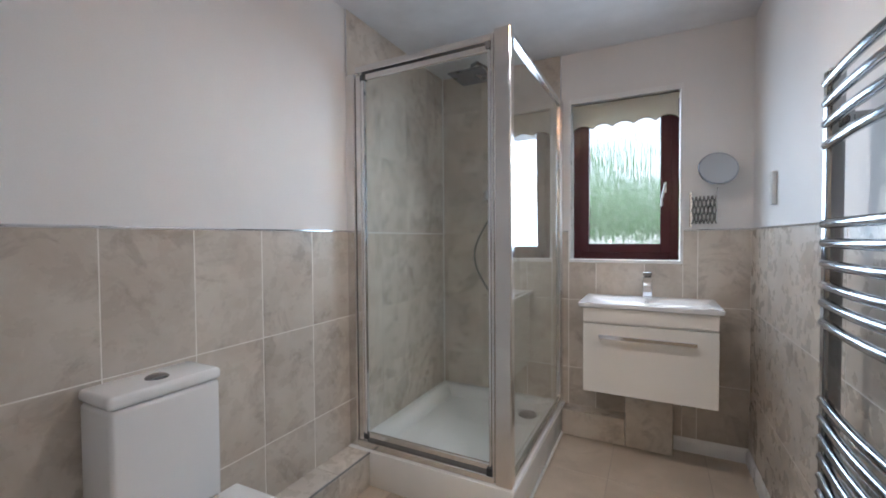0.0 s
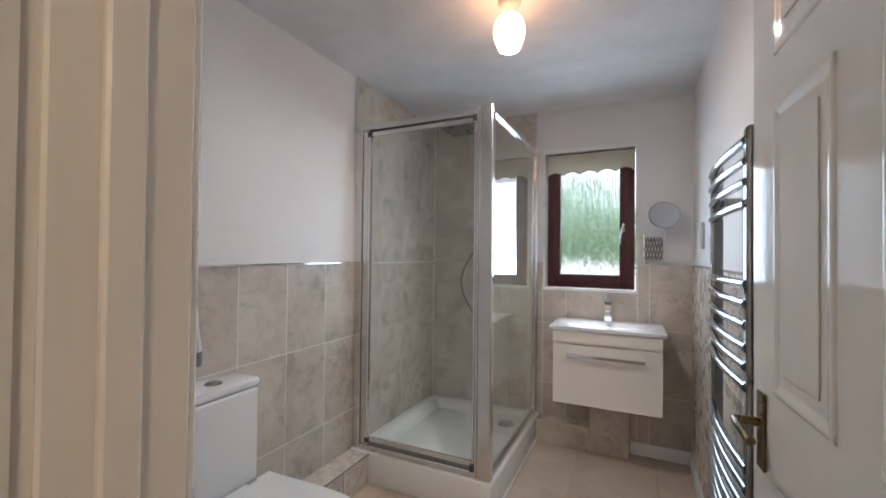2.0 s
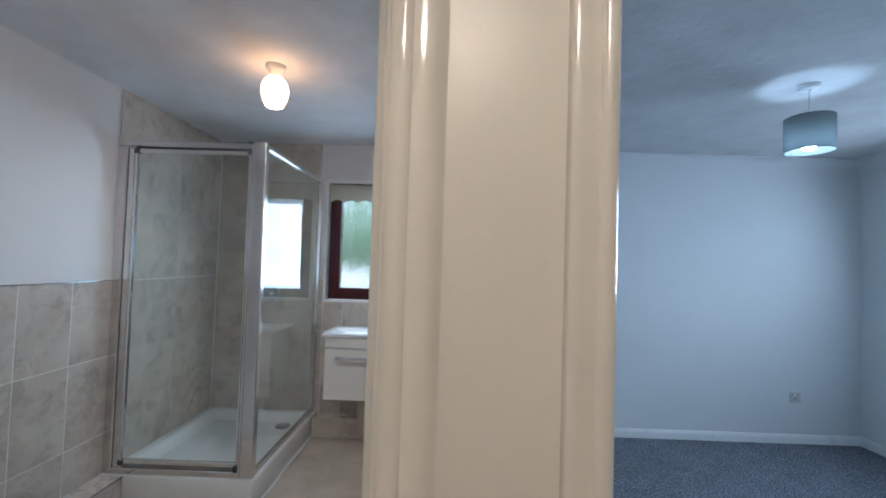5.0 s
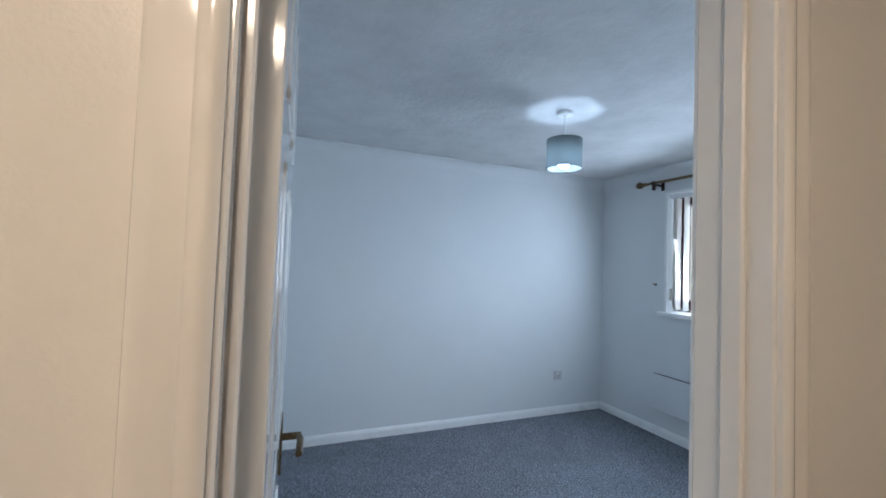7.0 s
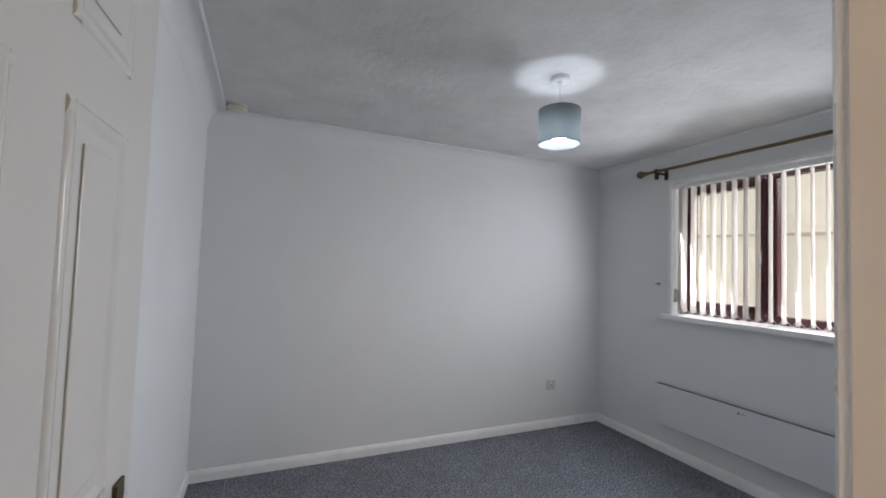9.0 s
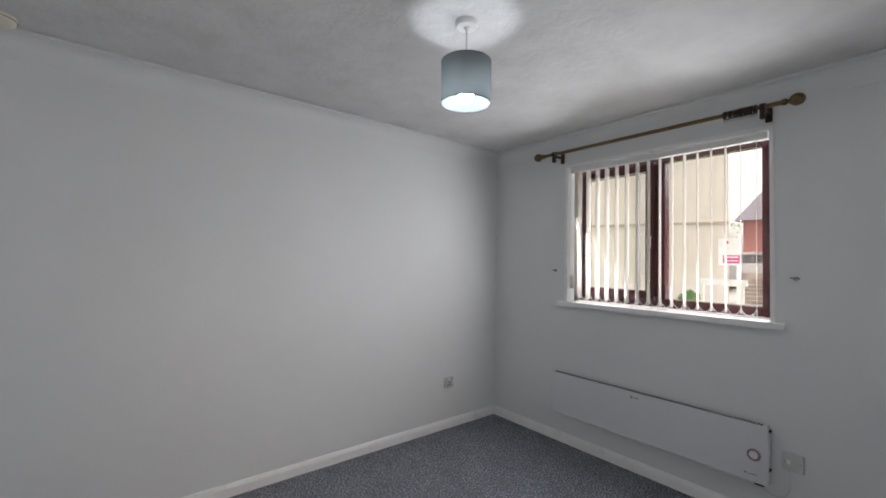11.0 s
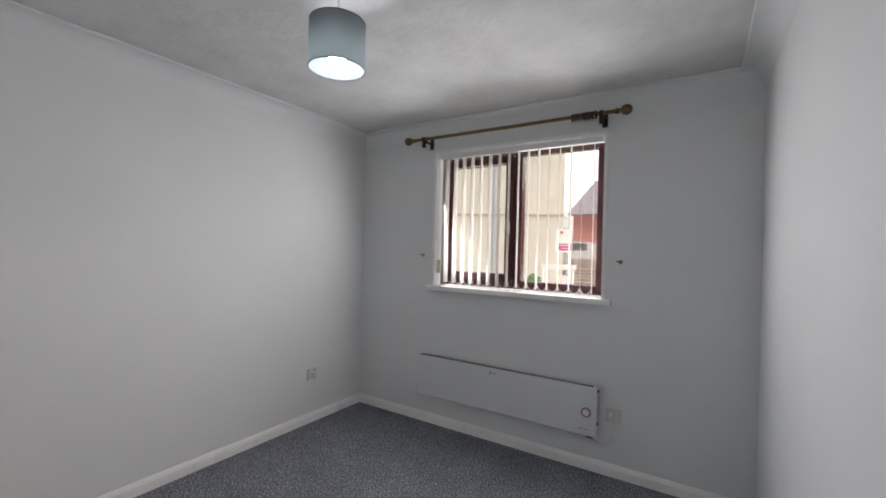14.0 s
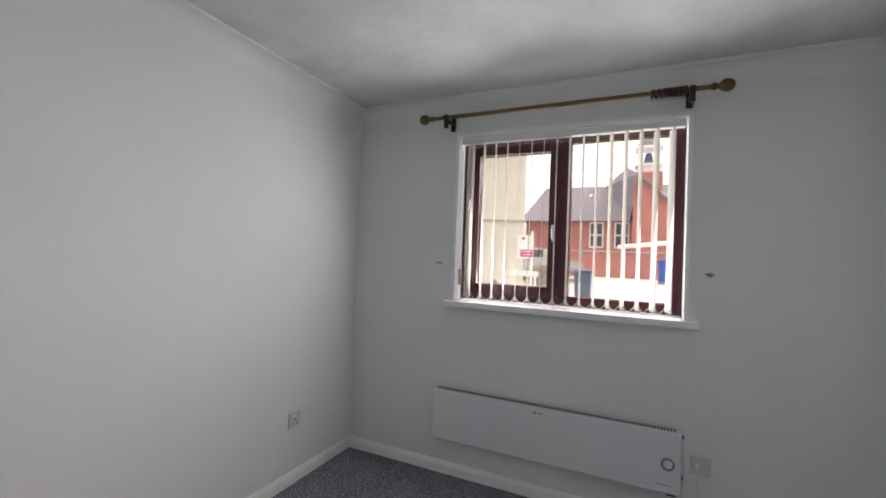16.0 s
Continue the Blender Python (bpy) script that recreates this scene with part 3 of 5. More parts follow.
for y0, y1, g in ((MY + 0.08, VY1 - 0.10, 0.11), (VY0 + 0.055, MY - 0.03, 0.06)):
    p = part("pane", boxes((fx + 0.02, fx + 0.026, y0, y1, VZ0 + g, VZ1 - g + 0.004)), CLEAR, we, "clear glass pane")
    p.visible_shadow = False
b = boxes((fx - 0.024, fx - 0.013, MY + 0.044, MY + 0.066, 1.47, 1.55), bevel=0.003)
sweep(b, [(fx - 0.02, MY + 0.055, 1.53), (fx - 0.046, MY + 0.055, 1.53), (fx - 0.05, MY + 0.053, 1.51), (fx - 0.048, MY + 0.050, 1.475), (fx - 0.046, MY + 0.048, 1.45)], 0.006, 10)
part("handle", b, CHROME, we, "chrome window handle", smooth=True)
part("window_sill", boxes((BX1 - 0.050, BX1 - 0.001, VY0 - 0.058, VY1 + 0.05, VZ0 - 0.030, VZ0 + 0.003), (BX1 - 0.001, fx, VY0 + 0.001, VY1 - 0.001, VZ0 + 0.0005, VZ0 + 0.003), bevel=0.001), SKIRT, we, "white painted window board")
part("reveal_trim", boxes((BX1 - 0.006, BX1 + 0.012, VY0 - 0.018, VY0 + 0.002, VZ0 + 0.004, VZ1 + 0.018), (BX1 - 0.006, BX1 + 0.012, VY1 - 0.002, VY1 + 0.018, VZ0 + 0.004, VZ1 + 0.018), (BX1 - 0.006, BX1 + 0.012, VY0 + 0.002, VY1 - 0.002, VZ1 - 0.002, VZ1 + 0.018)), SKIRT, we, "white edge trim")

vb = thing("vertical_blind", "open white fabric vertical blind with bead chain", "blind", (0, 0, 0))
hx = BX1 + 0.034
part("headrail", boxes((hx - 0.02, hx + 0.02, VY0 + 0.012, VY1 - 0.012, VZ1 - 0.045, VZ1 - 0.008), bevel=0.003), PLASTIC, vb, "white plastic headrail")
SLATS = [2.088, 2.072] + [2.058 - 0.0719 * i for i in range(0, 16)]
turn = radians(12)
chain = []
for i, y in enumerate(SLATS):
    b = bmesh.new()
    a = turn + radians(random.uniform(-2.5, 2.5))
    m = Matrix.Translation((hx, y, 0)) @ Matrix.Rotation(a, 4, "Z")
    box(b, -0.0445, 0.0445, -0.0008, 0.0008, VZ0 + 0.03, VZ1 - 0.048, m=m)
    s = part("slat", b, SLAT, vb)
    b = bmesh.new()
    box(b, -0.012, 0.012, -0.002, 0.002, VZ1 - 0.052, VZ1 - 0.043, bevel=0.001, m=m)
    part("hanger", b, PLASTIC, s, "white plastic hanger")
    b = bmesh.new()
    box(b, -0.043, 0.043, -0.0025, 0.0025, VZ0 + 0.028, VZ0 + 0.055, bevel=0.001, m=m)
    part("weight", b, SLAT, s)
    chain.append((m @ Vector((-0.043, 0, VZ0 + 0.05)), m @ Vector((0.043, 0, VZ0 + 0.05))))
b = bmesh.new()
for (a0, a1), (b0, b1) in zip(chain[2:], chain[3:]):
    for p, q in ((a0, b0), (a1, b1)):
        sweep(b, [p.lerp(q, k / 6) - Vector((0, 0, 0.035 * (1 - (k / 3 - 1) ** 2))) for k in range(7)], 0.0015, 5)
tagged(part("bead_chain", b, PLASTIC, vb, "white bead chain"), kind="stuff")
b = bmesh.new()
for dy in (0.0, 0.012):
    tube(b, (BX1 + 0.02, VY1 - 0.02 - dy, VZ1 - 0.05), (BX1 + 0.02, VY1 - 0.02 - dy, VZ0 + 0.16), 0.0015, 6)
box(b, BX1 + 0.012, BX1 + 0.028, VY1 - 0.038, VY1 - 0.014, VZ0 + 0.10, VZ0 + 0.20, bevel=0.004)
part("pull_cord", b, OLDPLASTIC, vb, "ivory cord weight")

# ---- bathroom things ----
tray = thing("shower_tray", "white raised rectangular shower tray with chrome waste", "shower tray", (0, 0, 0))
TX0, TX1, TY0, TY1, TZ = LX + 0.009, 0.058, 1.752, FY - 0.009, 0.168
b = bmesh.new()
box(b, TX0, TX1, TY0, TY1, 0.0, TZ, bevel=0.006, seg=2)
topf = max((f for f in b.faces if f.normal.z > 0.9), key=lambda f: f.calc_area())
bmesh.ops.inset_region(b, faces=[topf], thickness=0.065)
bmesh.ops.inset_region(b, faces=[topf], thickness=0.03, depth=-0.014)
bmesh.ops.inset_region(b, faces=[topf], thickness=0.05, depth=-0.045)
part("tray_body", b, ACRYLIC, tray, smooth=True)
b = bmesh.new()
lathe(b, [(0.0, 0.012), (0.045, 0.012), (0.052, 0.008), (0.055, 0.0)], (-0.13, 2.62, TZ - 0.059), 28)
part("waste", b, DARK_CHROME, tray, "chrome waste cover", smooth=True)
part("sealant", boxes((TX1, TX1 + 0.012, TY0, TY1, 0.0, 0.012), (TX1, TX1 + 0.004, TY0, TY1, 0.15, 0.162), bevel=0.003), PLASTIC, tray, "white sealant bead")

en = thing("shower_enclosure", "silver framed shower enclosure with clear glass door", "shower enclosure", (0, 0, 0))
EY, EX, EZ0, EZ1 = 1.785, 0.03, TZ, 2.02
b = boxes((LX + 0.009, -0.735, EY - 0.018, EY + 0.03, EZ0, 1.985), (-0.733, -0.70, EY - 0.010, EY + 0.024, EZ0 + 0.002, 1.975), bevel=0.004)
part("wall_channel", b, ALU, en, "satin silver wall profile")
part("hinge_post", boxes((-0.698, -0.682, EY - 0.012, EY + 0.014, EZ0 + 0.03, 1.955), bevel=0.005, seg=2), CHROME, en, "chrome pivot profile")
b = boxes((-0.02, 0.052, EY - 0.025, EY + 0.02, EZ0, EZ1 + 0.005), bevel=0.006, seg=2)
box(b, -0.036, -0.022, EY - 0.018, EY + 0.014, EZ0, EZ1 - 0.02, bevel=0.003)
part("corner_post", b, ALU, en, "wide satin silver corner post")
b = boxes((-0.733, -0.022, EY - 0.012, EY + 0.02, 1.985, 2.015), (-0.70, -0.038, EY - 0.008, EY + 0.012, 1.948, 1.974), bevel=0.003)
part("top_rail", b, ALU, en)
# dark strip stands in for the shade between the two top rails
part("rail_shadow_gap", boxes((-0.70, -0.03, EY - 0.002, EY + 0.012, 1.975, 1.985)), SHADE_AND_PIVOT, en, "dark strip for the shadow in the top rail gap")
b = boxes((-0.733, -0.022, EY - 0.02, EY + 0.03, EZ0 + 0.001, EZ0 + 0.034), (-0.68, -0.038, EY - 0.008, EY + 0.012, EZ0 + 0.05, EZ0 + 0.078), bevel=0.004)
part("bottom_rail", b, ALU, en)
part("bottom_seal", boxes((-0.68, -0.038, EY - 0.004, EY + 0.008, EZ0 + 0.034, EZ0 + 0.05)), GREYPLASTIC, en, "dark rubber door seal")
part("lock_profile", boxes((-0.052, -0.038, EY - 0.012, EY + 0.014, EZ0 + 0.04, 1.965), bevel=0.004), CHROME, en, "chrome door edge profile")
for r in ((-0.70, -0.676, EY - 0.016, EY + 0.016, 1.945, 1.972), (-0.058, -0.034, EY - 0.018, EY + 0.018, 1.955, 1.985), (-0.70, -0.676, EY - 0.016, EY + 0.016, EZ0 + 0.045, EZ0 + 0.07), (-0.06, -0.034, EY - 0.02, EY + 0.016, EZ0 + 0.03, EZ0 + 0.065)):
    part("pivot_block", boxes(r, bevel=0.002), SHADE_AND_PIVOT, en, "dark pivot block")
g = part("glass_door", boxes((-0.682, -0.052, EY - 0.002, EY + 0.004, EZ0 + 0.07, 1.955)), SHOWER_GLASS, en, "clear glass pivot door")
g.visible_shadow = False
part("side_top_rail", boxes((EX - 0.014, EX + 0.018, EY + 0.022, FY - 0.05, EZ1 - 0.03, EZ1 - 0.002), bevel=0.004), ALU, en)
part("side_bottom_rail", boxes((EX - 0.014, EX + 0.018, EY + 0.022, FY - 0.05, EZ0 + 0.001, EZ0 + 0.03), bevel=0.004), ALU, en)
part("side_wall_channel", boxes((EX - 0.02, EX + 0.022, FY - 0.048, FY - 0.009, EZ0, EZ1), (EX - 0.012, EX + 0.016, FY - 0.066, FY - 0.05, EZ0 + 0.03, EZ1 - 0.03), bevel=0.004), ALU, en)
g = part("side_glass", boxes((EX - 0.003, EX + 0.003, EY + 0.02, FY - 0.052, EZ0 + 0.026, EZ1 - 0.028)), SHOWER_GLASS, en, "clear fixed glass side panel")
g.visible_shadow = False

sh = thing("rain_shower", "square chrome rain shower head on a wall arm", "shower", (0, 0, 0))
b = boxes((-0.475, -0.265, 2.255, 2.465, 2.100, 2.110), bevel=0.004)
part("rain_plate", b, DARK_CHROME, sh, "dull chrome nozzle plate")
b = bmesh.new()
sweep(b, [(-0.30, FY - 0.01, 2.205), (-0.32, FY - 0.14, 2.205), (-0.345, FY - 0.30, 2.205), (-0.362, FY - 0.40, 2.20), (-0.37, FY - 0.445, 2.17), (-0.37, FY - 0.452, 2.11)], 0.011, 12)
part("arm", b, RAILMETAL, sh, smooth=True)
hs = thing("hand_shower", "chrome hand shower with hose and mixer valve", "shower", (0, 0, 0))
b = bmesh.new()
sweep(b, [(-0.43 - 0.10 * math.sin(math.pi * k / 16), FY - 0.05, 1.30 - 0.46 * k / 16) for k in range(17)], 0.007, 8)
part("hose", b, GREYPLASTIC, hs, "grey metal shower hose", smooth=True)
b = bmesh.new()
tube(b, (-0.42, FY - 0.045, 1.28), (-0.41, FY - 0.075, 1.45), 0.013, 14)
tube(b, (-0.41, FY - 0.075, 1.45), (-0.41, FY - 0.11, 1.47), 0.035, 20, 0.04)
part("handset", b, CHROME, hs, smooth=True)
b = boxes((-0.42, -0.28, FY - 0.02, FY - 0.009, 1.02, 1.13), bevel=0.006)
tube(b, (-0.35, FY - 0.02, 1.075), (-0.35, FY - 0.07, 1.075), 0.026, 20)
tube(b, (-0.35, FY - 0.065, 1.075), (-0.29, FY - 0.068, 1.075), 0.006, 10)
part("mixer_valve", b, CHROME, hs, smooth=True)

# vanity unit and basin
VX0, VX1, VF, VB = 0.224, 0.824, 2.432, FY - 0.009
van = thing("vanity_unit", "wall-hung cream gloss vanity drawer unit with chrome bar handle", "vanity unit", (0, 0, 0))
part("carcass", boxes((VX0 + 0.001, VX1 - 0.001, VF + 0.02, VB, 0.385, 0.822), bevel=0.002), CREAM_UNIT, van)
part("top_rail", boxes((VX0, VX1, VF, VF + 0.019, 0.752, 0.822), bevel=0.002), CREAM_UNIT, van)
dr = part("drawer_front", boxes((VX0, VX1, VF, VF + 0.019, 0.383, 0.742), bevel=0.003, seg=2), CREAM_UNIT, van)
b = boxes((0.305, 0.735, VF - 0.034, VF - 0.022, 0.672, 0.692), (0.32, 0.345, VF - 0.024, VF, 0.676, 0.688), (0.695, 0.72, VF - 0.024, VF, 0.676, 0.688), bevel=0.002)
part("handle", b, CHROME, dr, "flat chrome bar handle")
ba = thing("basin", "white ceramic inset basin on cream vanity unit", "basin", (0, 0, 0))


def round_rect(x0, x1, y0, y1, r, z, n=5):
    """Points of a rectangle with rounded corners, anticlockwise from above."""
    out = []
    for cx, cy, a0 in ((x1 - r, y1 - r, 0), (x0 + r, y1 - r, 90), (x0 + r, y0 + r, 180), (x1 - r, y0 + r, 270)):
        for k in range(n + 1):
            a = radians(a0 + 90 * k / n)
            out.append((cx + r * math.cos(a), cy + r * math.sin(a), z))
    return out


b = bmesh.new()
X0, X1, F0 = VX0 - 0.024, VX1 + 0.020, VF - 0.014
loops = [round_rect(X0 + 0.012, X1 - 0.012, F0 + 0.012, VB, 0.006, 0.823), round_rect(X0 + 0.002, X1 - 0.002, F0 + 0.002, VB, 0.008, 0.829),
         round_rect(X0, X1, F0, VB, 0.008, 0.846), round_rect(X0 + 0.003, X1 - 0.003, F0 + 0.003, VB - 0.003, 0.006, 0.849),
         round_rect(X0 + 0.040, X1 - 0.040, F0 + 0.030, VB - 0.108, 0.035, 0.848), round_rect(X0 + 0.048, X1 - 0.048, F0 + 0.037, VB - 0.113, 0.040, 0.843),
         round_rect(X0 + 0.085, X1 - 0.085, F0 + 0.060, VB - 0.122, 0.045, 0.828), round_rect(X0 + 0.20, X1 - 0.20, F0 + 0.10, VB - 0.135, 0.045, 0.8255)]
rings = [[b.verts.new(p) for p in lp] for lp in loops]
for p, q in zip(rings, rings[1:]):
    for k in range(len(p)):
        b.faces.new((p[k], p[(k + 1) % len(p)], q[(k + 1) % len(p)], q[k]))
b.faces.new(list(reversed(rings[0])))
b.faces.new(rings[-1])
part("bowl", b, CERAMIC, ba, smooth=True)
b = bmesh.new()
lathe(b, [(0.0, 0.002), (0.012, 0.003), (0.017, 0.0)], (0, 0, 0), 18, Matrix.Translation((0.522, VB - 0.112, 0.838)) @ Matrix.Rotation(radians(50), 4, "X"))
part("overflow_ring", b, CHROME, ba, "chrome overflow ring", smooth=True)
tp = thing("mixer_tap", "square chrome basin mixer tap with flat lever", "tap", (0.522, 2.735, 0.849))
b = boxes((-0.026, 0.026, -0.026, 0.026, 0.0, 0.010), (-0.0235, 0.0235, -0.0235, 0.0235, 0.010, 0.118), (-0.020, 0.020, -0.125, -0.0235, 0.062, 0.086), bevel=0.003, seg=2)
part("body", b, CHROME, tp)
b = boxes((-0.0225, 0.0225, -0.055, 0.024, 0.130, 0.146), (-0.017, 0.017, -0.017, 0.017, 0.118, 0.132), bevel=0.003, seg=2)
part("lever", b, RAILMETAL, tp)

# boxed-in pipes below the basin and beside the tray; tiles are laid on them below
pb = thing("pipe_boxing", "beige tiled boxed-in pipework under the vanity unit", "pipe boxing", (0, 0, 0))
part("core", boxes((0.061, 0.412, 2.709, FY - 0.009, 0.0, 0.146), (0.414, 0.642, 2.709, FY - 0.009, 0.0, 0.381)), GROUT, pb, "grouted core")
lb = thing("pipe_ledge", "low beige tiled ledge along the toilet wall", "tiled ledge", (0, 0, 0))
part("core", boxes((LX + 0.009, -0.660, 0.16, 1.751, 0.0, 0.158)), GROUT, lb, "grouted core")
part("edge_trim", boxes((-0.6535, -0.6465, 0.16, 1.751, 0.1605, 0.1685), bevel=0.0015), GREYPLASTIC, lb, "slim dark edge trim")

# towel rail
tr = thing("towel_rail", "tall chrome ladder towel radiator with bowed bars", "towel rail", (0, 0, 0))
for y in (1.015, 1.50):
    b = boxes((0.918, 0.952, y - 0.019, y + 0.019, 0.40, 1.585), bevel=0.008, seg=3)
    up = part("upright", b, RAILMETAL, tr)
    for z in (0.56, 1.46):
        b = bmesh.new()
        tube(b, (0.95, y + (0.03 if y < 1.2 else -0.03), z), (RX - 0.009, y + (0.03 if y < 1.2 else -0.03), z), 0.012, 14)
        box(b, 0.945, 0.957, y - 0.02 + (0.02 if y < 1.2 else -0.03), y + 0.03 + (0.02 if y < 1.2 else -0.03), z - 0.015, z + 0.015, bevel=0.003)
        part("wall_bracket", b, RAILMETAL, up)
for z in [1.552, 1.504, 1.455, 1.404, 1.216, 1.170, 1.120, 1.068, 1.025, 0.977, 0.788, 0.741, 0.693, 0.646, 0.598, 0.556, 0.512, 0.468]:
    b = bmesh.new()
    sweep(b, [(0.922 - 0.012 * math.sin(math.pi * k / 12), 1.012 + 0.488 * k / 12, z) for k in range(13)], 0.0115, 12)
    part("bar", b, RAILMETAL, tr, smooth=True)

# toilet
wc = thing("toilet", "white close-coupled toilet with closed seat lid", "toilet", (0, 0, 0))
CX0, CX1, CY0, CY1 = LX + 0.010, -0.625, 0.697, 0.990
b = bmesh.new()
box(b, CX0, CX1, CY0 + 0.003, CY1 - 0.003, 0.40, 0.7625, bevel=0.012, seg=4)
part("cistern", b, CERAMIC, wc, smooth=True)
b = bmesh.new()
box(b, CX0 - 0.0, CX1 + 0.004, CY0 - 0.001, CY1 + 0.001, 0.7645, 0.800, bevel=0.013, seg=4)
lid = part("cistern_lid", b, CERAMIC, wc, "ceramic cistern lid", smooth=True)
b = bmesh.new()
lathe(b, [(0.0, 0.010), (0.020, 0.008), (0.027, 0.004), (0.030, 0.0)], ((CX0 + CX1) / 2 + 0.01, 0.845, 0.800), 24)
part("flush_button", b, RAILMETAL, lid, "chrome push button", smooth=True)


def oval(bm, x0, x1, w, z0, z1, cy, taper=1.0, bev=0.0):
    """A D-shaped slab: square at x0, rounded towards x1."""
    pts = []
    r = w / 2
    k = 16
    for i in range(k + 1):
        a = -math.pi / 2 + math.pi * i / k
        pts.append((x1 - r * 1.05 + r * 1.05 * math.copysign(abs(math.cos(a)) ** 0.55, math.cos(a)), r * math.copysign(abs(math.sin(a)) ** 0.8, math.sin(a))))
    pts += [(x0, r * 0.94), (x0, -r * 0.94)]
    cx = (x0 + x1) / 2
    lo = [bm.verts.new((cx + (x - cx) * taper, cy + y * taper, z0)) for x, y in pts]
    hi = [bm.verts.new((x, cy + y, z1)) for x, y in pts]
    m = len(pts)
    for i in range(m):
        bm.faces.new((lo[i], lo[(i + 1) % m], hi[(i + 1) % m], hi[i]))
    bm.faces.new(list(reversed(lo)))
    tf = bm.faces.new(hi)
    bmesh.ops.recalc_face_normals(bm, faces=bm.faces)
    if bev > 0:
        bmesh.ops.bevel(bm, geom=list(tf.edges), offset=bev, segments=3, profile=0.5, affect="EDGES")
    return bm


PC = 0.85
part("pan", oval(bmesh.new(), CX1 - 0.03, -0.155, 0.34, 0.0, 0.385, PC, 0.72, 0.01), CERAMIC, wc, smooth=True)
part("seat", oval(bmesh.new(), CX1 + 0.02, -0.135, 0.36, 0.388, 0.405, PC, 1.0, 0.004), PLASTIC, wc, "white toilet seat", smooth=True)
part("seat_lid", oval(bmesh.new(), CX1 + 0.02, -0.13, 0.366, 0.408, 0.428, PC, 1.0, 0.008), PLASTIC, wc, "closed white toilet lid", smooth=True)
for y in (PC - 0.08, PC + 0.08):
    b = bmesh.new()
    tube(b, (CX1 + 0.03, y - 0.02, 0.425), (CX1 + 0.03, y + 0.02, 0.425), 0.011, 14)
    part("seat_hinge", b, CHROME, wc, "chrome seat hinge", smooth=True)

# ceiling lamp
cl = thing("ceiling_light", "lit opal glass globe light on white ceiling rose", "ceiling light", (0.219, 1.456, H))
b = bmesh.new()
lathe(b, [(0.0, 0.0), (0.047, 0.0), (0.047, -0.012), (0.036, -0.028), (0.028, -0.040), (0.026, -0.058), (0.0, -0.058)], seg=32)
part("rose", b, PLASTIC, cl, "white ceiling rose", smooth=True)
b = bmesh.new()
lathe(b, [(0.026, -0.054), (0.040, -0.062), (0.055, -0.082), (0.063, -0.108), (0.063, -0.134), (0.056, -0.164), (0.046, -0.188), (0.040, -0.198), (0.038, -0.194), (0.052, -0.162), (0.059, -0.134), (0.059, -0.108), (0.050, -0.084), (0.026, -0.060)], seg=36)
part("globe", b, OPAL, cl, "glowing opal glass globe", smooth=True)
b = bmesh.new()
lathe(b, [(0.0, -0.120), (0.014, -0.122), (0.020, -0.150), (0.034, -0.172), (0.036, -0.184), (0.026, -0.196), (0.0, -0.200)], seg=24)
part("bulb", b, FILAMENT, cl, "bright warm bulb in the open globe", smooth=True)

# light pull by the door
pc = thing("light_pull", "white light pull handle on a hanging cord", "light pull", (0.182, 0.185, 0))
b = bmesh.new()
tube(b, (0, 0, 1.21), (0, 0, H - 0.03), 0.0014, 6)
part("cord", b, BRASS, pc, "thin beige pull cord")
b = bmesh.new()
lathe(b, [(0.0, 1.216), (0.006, 1.215), (0.0095, 1.20), (0.0125, 1.165), (0.0145, 1.153), (0.0145, 1.152)], seg=20)
part("grip", b, PLASTIC, pc, smooth=True)
b = bmesh.new()
lathe(b, [(0.0146, 1.152), (0.0150, 1.150), (0.0150, 1.134), (0.0, 1.133)], seg=20)
part("collar", b, GREYPLASTIC, pc, "grey metal collar", smooth=True)
b = bmesh.new()
lathe(b, [(0.0, H), (0.04, H), (0.04, H - 0.02), (0.03, H - 0.03), (0, H - 0.03)], seg=24)
part("switch_box", b, PLASTIC, pc, smooth=True)

# extending shaving mirror
mi = thing("shaving_mirror", "round chrome shaving mirror on an extending bracket", "mirror", (0, 0, 0))
my = FY - 0.009
b = boxes((0.722, 0.738, my - 0.02, my, 1.235, 1.43), bevel=0.005)
part("wall_plate", b, CHROME, mi)
for k in range(6):
    for s in (0, 1):
        for z0, z1 in ((1.255, 1.328), (1.328, 1.40)):
            z0, z1 = (z0, z1) if s else (z1, z0)
            b = bmesh.new()
            tube(b, (0.735 + 0.0172 * k, my - 0.028 - 0.004 * s - 0.008 * k, z0), (0.735 + 0.0172 * (k + 1), my - 0.036 - 0.004 * s - 0.008 * k, z1), 0.0042, 8)
            part("arm_link", b, RAILMETAL, mi)
b = bmesh.new()
sweep(b, [(0.838, my - 0.075, 1.27), (0.840, my - 0.078, 1.40), (0.842, my - 0.085, 1.425), (0.842, my - 0.085, 1.44)], 0.005, 10)
part("post", b, CHROME, mi, smooth=True)
mm = Matrix.Translation((0.842, my - 0.09, 1.535)) @ Matrix.Rotation(radians(72), 4, "X") @ Matrix.Rotation(radians(6), 4, "Y")
b = bmesh.new()
lathe(b, [(0.0, -0.006), (0.082, -0.006), (0.088, -0.002), (0.090, 0.003), (0.087, 0.008), (0.083, 0.008)], seg=48, m=mm)
rim = part("rim", b, RAILMETAL, mi, smooth=True)
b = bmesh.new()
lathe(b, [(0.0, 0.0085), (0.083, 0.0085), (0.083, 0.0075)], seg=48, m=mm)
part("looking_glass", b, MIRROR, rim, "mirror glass")

